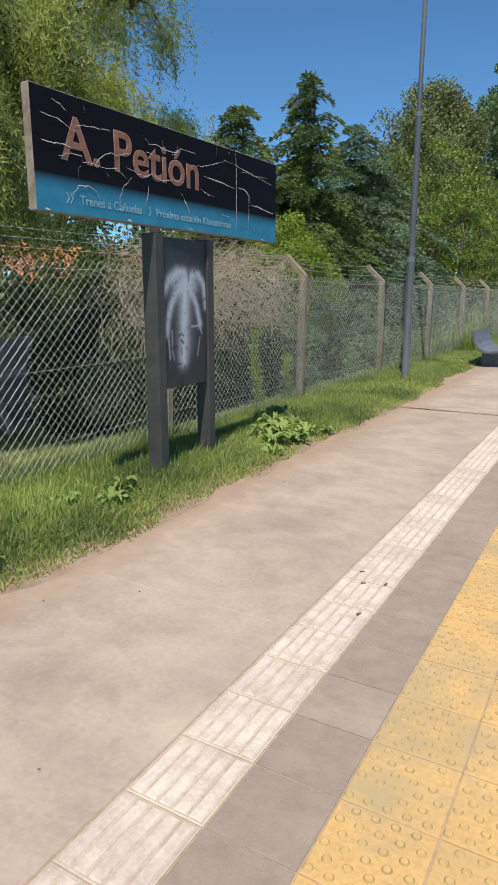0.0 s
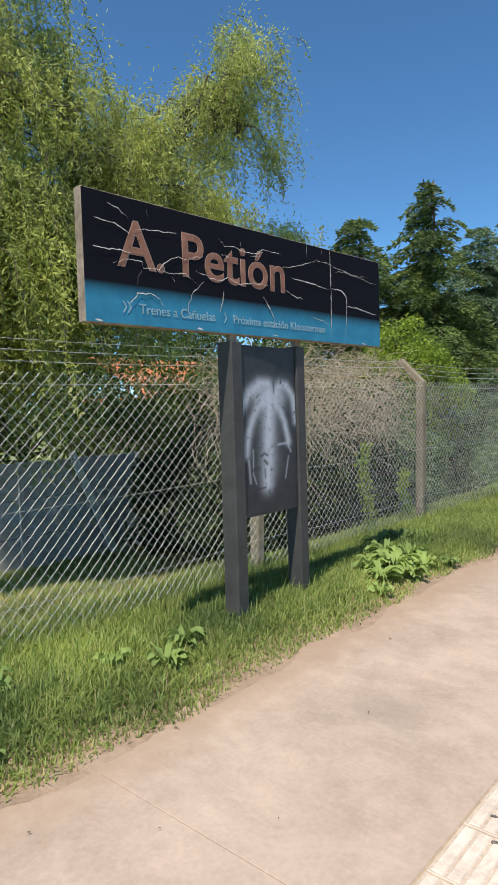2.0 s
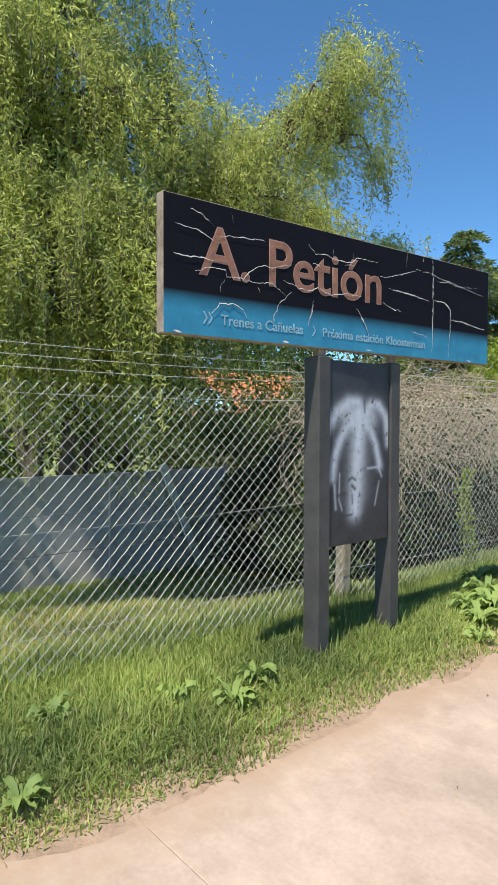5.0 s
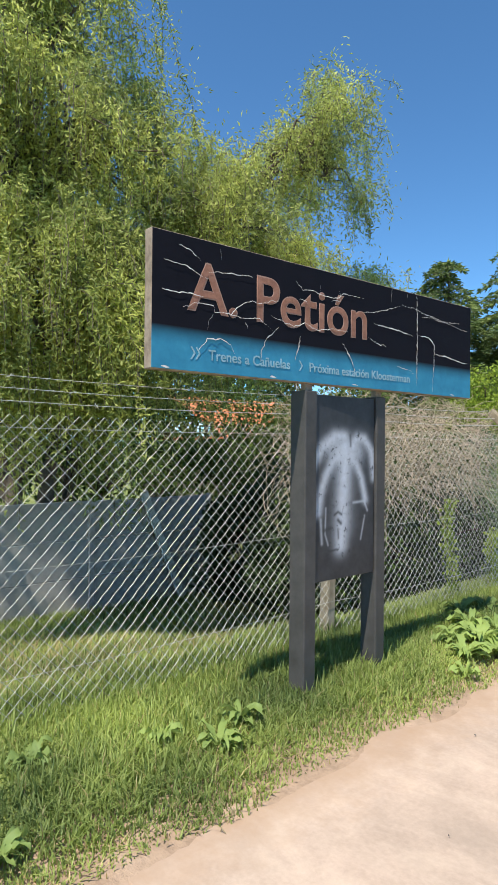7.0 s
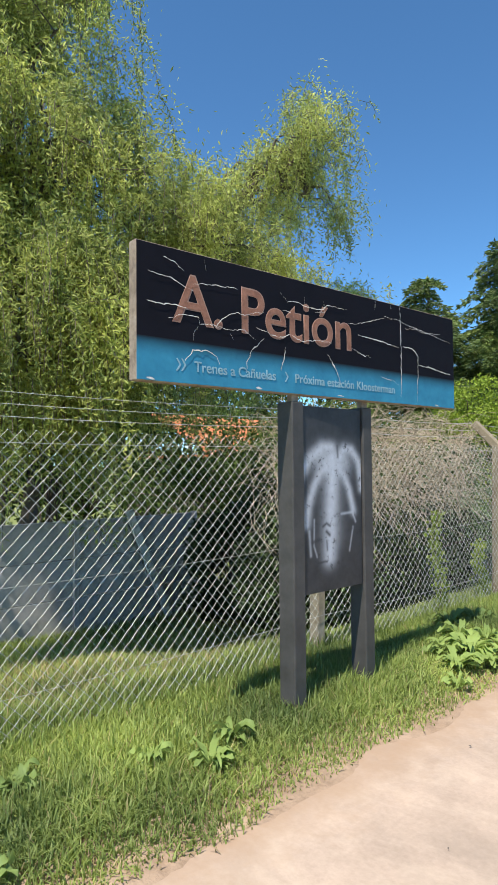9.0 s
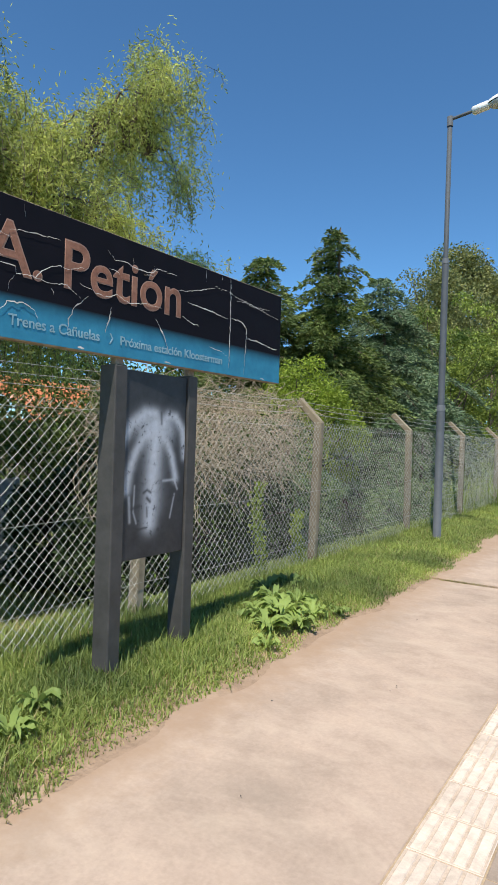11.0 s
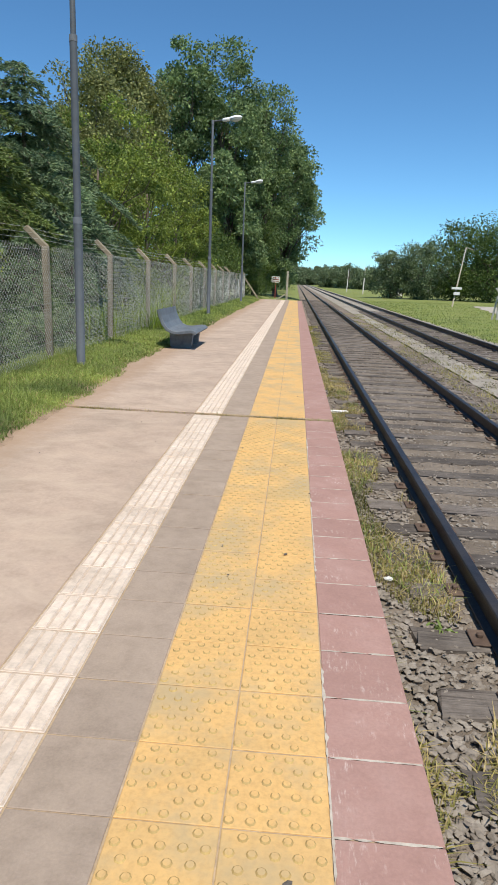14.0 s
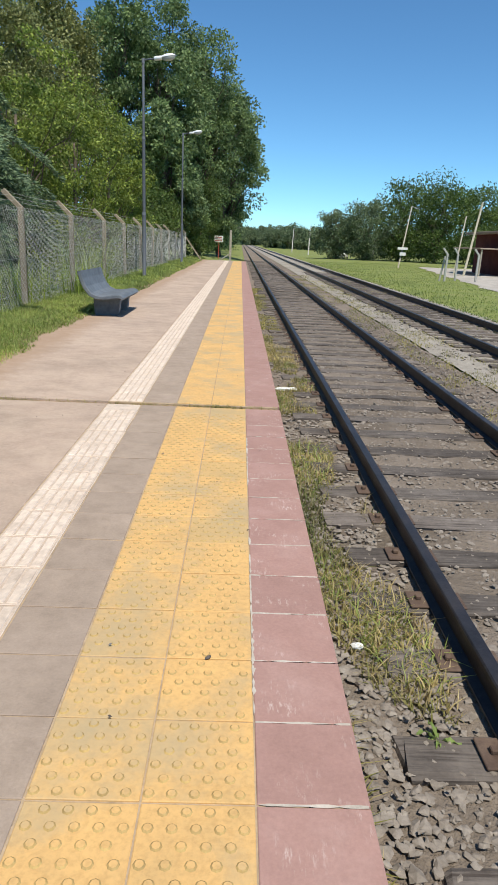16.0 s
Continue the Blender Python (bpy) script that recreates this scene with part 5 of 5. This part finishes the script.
def dry_rim():
    g = Geo()
    y = RNG.uniform(-9.5, 20, 1500)
    x = verge_edge(y) + RNG.normal(-0.2, 0.06, len(y))
    ok = x < verge_edge(y) + 0.06
    blades(g, np.stack([x[ok], y[ok], np.full(ok.sum(), 0.003)], 1), 0.04, 0.006, 1.0)
    tagged(place("dry_grass", g.mesh("dry_grass", L_DRY)), "trodden straw along the platform rim", "grass", kind="stuff")


dry_rim()


def joint_weeds():
    g = Geo()
    x = np.concatenate([RNG.uniform(-2.4, 0.6, 500), RNG.normal(0.1, 0.12, 350), RNG.normal(-2.2, 0.2, 300)])
    blades(g, np.stack([x, RNG.normal(0, 0.018, len(x)), np.full(len(x), -0.03)], 1), 0.045, 0.006, 0.9)
    tagged(place("joint_weeds", g.mesh("joint_weeds", L_TRACKWEED)), "low weeds in the expansion joint", "weeds", kind="stuff")


joint_weeds()
box_part("joint_soil", (-2.6, -0.04, -0.06), (0.64, 0.04, -0.012), DIRT, platform, 0.0, "dark soil in the open joint")


def track_weeds(name, x0, x1, y0, y1, n, h, thr, mat, label, power=1.0):
    g = Geo()
    x, y = RNG.uniform(x0, x1, n), y0 + (y1 - y0) * RNG.random(n) ** power
    p = np.array([noise.noise(Vector((a * 1.6, b * 0.8, 4.2))) for a, b in zip(x, y)])
    k = p > thr
    blades(g, np.stack([x[k], y[k], np.full(k.sum(), -0.56)], 1), h, 0.009, 1.25)
    tagged(place(name, g.mesh(name, mat)), label, "weeds", kind="stuff")


track_weeds("track_weeds", 0.69, 1.3, -6.0, 26.0, 22000, 0.055, -0.08, L_TRACKWEED, "yellowing weeds between platform and rail", 1.4)
track_weeds("track_weeds", 0.69, 1.4, -6.5, 6.0, 6000, 0.075, 0.12, L_GRASS, "green tufts between platform and rail")
track_weeds("track_weeds", 3.5, 5.3, -2.0, 40.0, 17000, 0.06, -0.02, L_TRACKWEED, "patchy weeds between the tracks", 1.4)
track_weeds("track_weeds", 5.7, 7.2, 4.0, 40.0, 5000, 0.09, 0.1, L_TRACKWEED, "patchy weeds in the far track", 1.3)


def field_grass():
    g = Geo()
    n = 26000
    x, y = 8.3 + 16 * RNG.random(n) ** 1.6, 4 + 70 * RNG.random(n) ** 1.5
    z = np.interp(x, [8.3, 9.2, 14, 20, 30], [-0.56, -0.46, -0.34, -0.3, -0.3])
    road = (x > 13.3) & (x > 13.3 + (y - 28) * 0.16) & (y < 62)
    k = ~road
    blades(g, np.stack([x[k], y[k], z[k]], 1), 0.065, 0.03, 0.7)
    tagged(place("field_grass", g.mesh("field_grass", L_GRASS)), "mown green field across the tracks", "grass", kind="stuff")


field_grass()
track_weeds("track_weeds", 0.69, 1.38, -6.5, 8.0, 9000, 0.07, -0.05, L_DRY, "dry brown weeds between platform and rail", 1.2)


def dock(at, count, size, seed):
    """A rosette of broad leaves with a folded midrib."""
    r = np.random.default_rng(seed)
    t = thing("dock_plant", "broad-leaved green dock weed in the grass", "plant", at, group="dock weeds in the verge")
    for _ in range(int(count * 2.6)):
        a, L = r.uniform(0, 6.28), size * r.uniform(0.25, 0.72)
        n = 7
        f = np.linspace(0, 1, n)
        rise = r.uniform(0.5, 1.7)
        out = np.array([math.cos(a), math.sin(a), 0])
        side = np.array([-math.sin(a), math.cos(a), 0])
        c = out * (L * f)[:, None] + np.array([0, 0, 1]) * (L * (rise * f - 0.75 * rise * f ** 2.2))[:, None]
        w = L * 0.125 * np.sin(np.clip(f * 0.92 + 0.06, 0, 1) * np.pi) ** 0.8 * r.uniform(0.8, 1.2)
        wav = r.normal(0, 0.012, n)
        lft = c + side * w[:, None] + np.array([0, 0, 1]) * (0.25 * w + wav)[:, None]
        rgt = c - side * w[:, None] + np.array([0, 0, 1]) * (0.25 * w - wav)[:, None]
        v = np.concatenate([lft, c, rgt])
        q = [(i, i + 1, n + i + 1, n + i) for i in range(n - 1)] + [(n + i, n + i + 1, 2 * n + i + 1, 2 * n + i) for i in range(n - 1)]
        g = Geo()
        g.add(v, q)
        place("leaf", g.mesh("leaf", L_DOCK, True), t)


for k, (x, y, n, s) in enumerate(((-3.02, -5.98, 14, 0.26), (-3.2, -5.66, 12, 0.25), (-3.28, -6.2, 9, 0.22), (-3.05, -3.0, 22, 0.38), (-2.95, -3.4, 18, 0.34), (-3.3, -2.7, 16, 0.36), (-2.85, -2.75, 12, 0.28), (-2.72, -2.45, 10, 0.2), (-3.5, -6.9, 10, 0.24), (-2.85, -7.3, 9, 0.22), (-3.4, -1.7, 10, 0.26), (-3.2, -3.15, 18, 0.34), (-2.8, -3.1, 16, 0.3), (-3.15, -2.5, 16, 0.32), (-3.55, -1.95, 14, 0.3), (-2.75, -3.75, 10, 0.2), (-3.65, -2.3, 14, 0.34), (1.18, -3.7, 6, 0.14))):
    dock((x, y, float(bank_z(x)) + 0.02 if x < 0 else -0.55), n, s, 40 + k)


def creeper(at, h, seed):
    """A leafy stem climbing the mesh."""
    r = np.random.default_rng(seed)
    g = Geo()
    n = 420
    f = r.random(n)
    pts = np.stack([r.normal(0, 0.03, n), 0.06 * np.sin(f * 7) + r.normal(0, 0.05, n), f * h], 1)
    leaves(g, pts, r.normal(size=pts.shape), 0.06, 0.04)
    w = Geo()
    z = np.linspace(0, h, 12)
    tube(w, np.stack([0 * z, 0.06 * np.sin(z / h * 7), z], 1), 0.006, 4)
    t = thing("creeper", "leafy green creeper climbing the wire mesh", "plant", at)
    place("stem", w.mesh("stem", BARK), t)
    place("leaves", g.mesh("leaves", L_LIME), t)


creeper((-4.1, -1.75, 0.08), 1.15, 3)
creeper((-4.1, -0.75, 0.08), 0.7, 4)

# ---- lot behind the fence ----
wall = thing("panel_wall", "low grey panel wall in the shade of the willow", "wall", (-9.1, 0, -0.78), kind="structure")
y = -19.0
while y < -1.6:
    for k in range(3):
        box_part("panel", (-0.03, y + 0.012, 0.006 + k * 0.575), (0.03, min(y + 2.2, -1.35) - 0.012, (k + 1) * 0.575), WALL_GREY, wall, 0.008)
    box_part("post", (-0.06, y - 0.05, 0), (0.05, y + 0.05, 1.74), WALL_GREY, wall, 0.01)
    y += 2.2
box_part("post", (-0.06, -1.4, 0), (0.05, -1.3, 1.74), WALL_GREY, wall, 0.01)
# pale diagonal band across the wall, built as a thin slanting box
plank = thing("leaning_plank", "pale slanting band in front of the grey wall", "plank", (-8.96, -1.97, -0.74))
bm = bmesh.new()
box(bm, (-0.02, -0.07, 0), (0.02, 0.07, 1.95), 0.006)
ob = part("board", bm, BAND_PALE, plank)
ob.matrix_basis = pose(0.0, 0.0, 0.0, 23.2, -1, 0)
house = thing("house", "low house with an orange tiled roof among trees", "house", (-14.5, 4.8, -0.75))
box_part("wall", (-2.4, -2.6, 0), (1.6, 3.4, 2.75), HOUSE_WALL, house, 0.02)
box_part("window", (1.6, -0.4, 1.0), (1.64, 0.7, 2.0), DARK_VOID, house, 0.01)
roof = box_part("roof", (-3.0, -3.0, 2.72), (2.05, 3.8, 2.8), ROOF_TILE, house, 0.01, "orange clay roof tiles")
tile_bm = bmesh.new()
box(tile_bm, (-0.2, -0.115, 0), (0.2, 0.115, 0.045), 0.02)
tile_me = bpy.data.meshes.new("roof_tile")
tile_bm.to_mesh(tile_me)
tile_bm.free()
tile_me.materials.append(ROOF_TILE)
for i in range(8):
    for j in range(28):
        tl = place("roof_tile", tile_me, roof)
        tl.matrix_basis = pose(1.9 - i * 0.33, -2.88 + j * 0.238, 2.83 + i * 0.15, 0, 22, 0)

# ---- platform end ----
board_post = thing("notice_board", "small white and red notice on a rusty post", "sign", (-1.95, 60.0, -0.2))
g = Geo()
tube(g, [(0, 0, -0.2), (0, 0, 2.0)], 0.045, 8)
place("post", g.mesh("post", RED_PAINT), board_post)
nb = box_part("plate", (-0.42, -0.05, 1.55), (0.42, -0.01, 2.15), WHITE_PAINT, board_post, 0.01, "white plate")
for z in (1.66, 1.82, 1.98):
    box_part("bar", (-0.32, -0.06, z), (0.32, -0.052, z + 0.07), RED_PAINT, nb, 0.0, "red writing bar")
end_post = thing("end_post", "pale wooden post with a brace at the platform end", "post", (-0.6, 48.0, -0.1))
box_part("post", (-0.09, -0.09, -0.3), (0.09, 0.09, 2.45), OLD_WOOD, end_post, 0.015)
box_part("brace", (-0.05, -0.05, 0), (0.05, 0.05, 1.5), OLD_WOOD, end_post, 0.01, "", pose(-1.25, 0, -0.15, 0, 58, 0))
strut = thing("fence_strut", "concrete strut propping the last fence post", "post", (FX, 45.7, 0.05))
box_part("strut", (-0.05, -0.05, 0), (0.05, 0.05, 2.1), POST_CONCRETE, strut, 0.01, "", pose(1.25, 0.1, -0.1, 0, -36, 0))

# ---- across the tracks ----
road_xs = np.linspace(0, 1, 8)
g = Geo()
rows = []
for y in np.linspace(20, 64, 23):
    x0 = 13.3 + (y - 28) * 0.16 + 0.25 * math.sin(y)
    rows += [(x0 + f * (30 - x0), y, -0.25 if x0 + f * (30 - x0) > 19 else float(np.interp(x0 + f * (30 - x0), [8, 14, 20], [-0.42, -0.325, -0.288])) + 0.006) for f in road_xs]
g.add(rows, [(j * 8 + i, j * 8 + i + 1, (j + 1) * 8 + i + 1, (j + 1) * 8 + i) for j in range(22) for i in range(7)])
tagged(place("dirt_road", g.mesh("dirt_road", ROAD)), "pale dirt road beyond the field", "road", kind="structure")


def leaning_pole(at, top, r, mat, label, arm=True):
    t = thing("utility_pole", label, "pole", at, group="leaning poles across the tracks")
    g = Geo()
    tube(g, [(0, 0, -0.3), top], [r * 1.2, r * 0.8], 8)
    place("pole", g.mesh("pole", mat, True), t)
    if arm:
        g = Geo()
        tube(g, [top, (top[0] + 0.75, top[1], top[2] - 0.2)], [0.04, 0.03], 6)
        place("arm", g.mesh("arm", mat), t)
    return t


sig = leaning_pole((15.95, 60, -0.33), (0.75, 0, 5.8), 0.065, OLD_WOOD, "leaning pale post with a white crossing plate")
plate_part = box_part("plate", (-0.25, -0.2, 1.75), (0.75, -0.14, 1.98), WHITE_PAINT, sig, 0.01, "white plate")
box_part("plate", (0.0, -0.2, 1.2), (0.6, -0.14, 1.5), WHITE_PAINT, sig, 0.01, "white plate")
leaning_pole((17.5, 45, -0.3), (0.75, 0, 5.4), 0.085, OLD_WOOD, "leaning grey wooden pole", False)
leaning_pole((16.9, 45.5, -0.3), (0.42, 0, 4.4), 0.055, OLD_WOOD, "thin leaning grey pole", False)


def crank_post(at, turn_z, lean):
    t = thing("concrete_post", "white cranked concrete post of a lost fence", "post", at, turn_z, group="white cranked posts across the tracks")
    bm = bmesh.new()
    box(bm, (-0.06, -0.06, -0.2), (0.06, 0.06, 1.7), 0.012)
    box(bm, (-0.055, -0.055, -0.03), (0.055, 0.055, 0.45), 0.012, Matrix.Translation((0, 0, 1.67)) @ Matrix.Rotation(radians(lean), 4, 'Y'))
    part("shaft", bm, OLD_WHITE, t)


crank_post((13.3, 36.0, -0.35), 0, -40)
box_part("prop", (-0.05, -0.05, 0), (0.05, 0.05, 1.6), OLD_WHITE, thing("prop_post", "white concrete prop beside a cranked post", "post", (13.05, 36.3, -0.4)), 0.01, "", pose(0, 0, 0, 0, 8, 0))
crank_post((15.3, 36.0, -0.34), 0, -40)
crank_post((14.3, 37.0, -0.34), 0, -35)

shed = thing("station_building", "maroon station building with a pale roof edge", "building", (25.3, 48.0, -0.3))
box_part("wall", (-4.0, -3, 0), (5, 6, 3.3), MAROON, shed, 0.02)
box_part("roof", (-4.8, -3.6, 3.3), (5.6, 6.6, 3.5), GREY_TILE, shed, 0.02, "grey sheet roof")
box_part("fascia", (-4.85, -3.66, 3.25), (5.6, -3.6, 3.55), WHITE_PAINT, shed, 0.01, "white roof edge")
box_part("canopy", (-6.6, -2.6, 2.05), (-4.05, 4, 2.15), GREY_TILE, shed, 0.02, "low grey canopy")
for x in (-6.4, -4.6):
    box_part("canopy_post", (x - 0.06, -2.5, 0), (x + 0.06, -2.38, 2.05), OLD_WOOD, shed, 0.01)
box_part("window", (-3.4, -3.03, 1.0), (-2.2, -3.0, 2.2), DARK_VOID, shed, 0.01)
box_part("name_plate", (-3.6, -3.12, 2.45), (-1.6, -3.06, 2.8), WHITE_PAINT, shed, 0.01, "white plate")
# the two leftmost trees take the leaf colour with haze mixed in
for x, y, h, r, sz in ((14.2, 92.0, 6.8, 3.0, 0.3), (18.4, 90.0, 8.4, 3.6, 0.3), (23.5, 92.0, 11.0, 4.6, 0.34), (28.5, 90.0, 12.2, 5.2, 0.36), (34.5, 92.0, 11.0, 4.8, 0.36), (40.0, 95.0, 9.5, 4.5, 0.36), (30.0, 72.0, 5.0, 3.2, 0.3), (36.0, 70.0, 6.0, 3.2, 0.3)):
    broadleaf("broadleaf_tree", (x, y, -0.4), h, r, "large dark green tree across the tracks", L_ACROSS if x > 20 else L_FAR_HAZE, sz, 110, 90, 0.25, 0.0, group="trees across the tracks")
for k in range(22):
    f = k / 21
    broadleaf("far_tree", (12 + 34 * f + RNG.uniform(-2, 2), 250 - 120 * f ** 1.3 + RNG.uniform(-8, 8), -0.4), RNG.uniform(6.0, 9.5) - 1.5 * f, RNG.uniform(3.4, 5.0), "distant green tree beyond the field", L_FAR_HAZE, 0.6, 45, 60, 0.25, 0.0, group="far tree line")
for k in range(16):
    broadleaf("far_tree", (-12 + 2.6 * k, 420 + RNG.uniform(-20, 20), -0.5), RNG.uniform(9, 13), 6.0, "distant tree closing the view along the track", L_FAR_HAZE, 1.0, 36, 50, 0.3, 0.0, group="far tree line")
for x, y in ((13.0, 120.0), (12.2, 150.0), (20.5, 96.0)):
    leaning_pole((x, y, -0.4), (0.15, 0, 5.2), 0.09, OLD_WHITE, "distant pale post by the track", False)


def parked_car(at):
    t = thing("parked_car", "white car parked far under the trees", "car", at, 80)
    bm = bmesh.new()
    box(bm, (-2.0, -0.8, 0.25), (2.0, 0.8, 0.85), 0.12)
    body = part("body", bm, WHITE_PAINT, t)
    bm = bmesh.new()
    box(bm, (-1.2, -0.7, 0.83), (1.1, 0.7, 1.4), 0.16)
    part("cabin", bm, DARK_VOID, t, "dark glass cabin")
    for x in (-1.25, 1.25):
        for y in (-0.75, 0.75):
            g = Geo()
            tube(g, [(x, y - 0.1, 0.32), (x, y + 0.1, 0.32)], 0.32, 14)
            place("wheel", g.mesh("wheel", DARK_VOID), t)


parked_car((16.5, 100.0, -0.42))


def litter():
    """Dark dry leaves and grit lying on the platform."""
    g = Geo()
    n = 60
    x, y = RNG.uniform(-2.3, 0.6, n), -9 + 16 * RNG.random(n)
    c = np.stack([x, y, np.where(y > 0.03, 0.024, 0.012)], 1)
    a = RNG.uniform(0, 6.28, n)
    d = np.stack([np.cos(a), np.sin(a), np.full(n, 0.12)], 1)
    leaves(g, c, d, 0.016, 0.009)
    tagged(place("leaf_litter", g.mesh("leaf_litter", SLEEPER)), "scattered dark dry leaf litter on the platform", "litter", kind="stuff")


litter()
for x, y, turn_z in ((-0.84, -6.25, 20), (-0.72, -6.2, 70), (-0.73, -6.62, 60), (-0.9, -6.1, 10), (0.2, -6.05, 30), (0.16, -3.9, 50)):
    bm = bmesh.new()
    bmesh.ops.create_icosphere(bm, subdivisions=1, radius=0.011)
    for v in bm.verts:
        v.co = Vector((v.co.x * 1.6, v.co.y * 0.8, v.co.z * 0.45))
    bit = part("dry_leaf", bm, SLEEPER)
    bit.matrix_world = pose(x, y, 0.008, 0, 0, turn_z)
    tagged(bit, "small dark dry leaf on a tile", "leaf", group="dry leaves on the tiles")
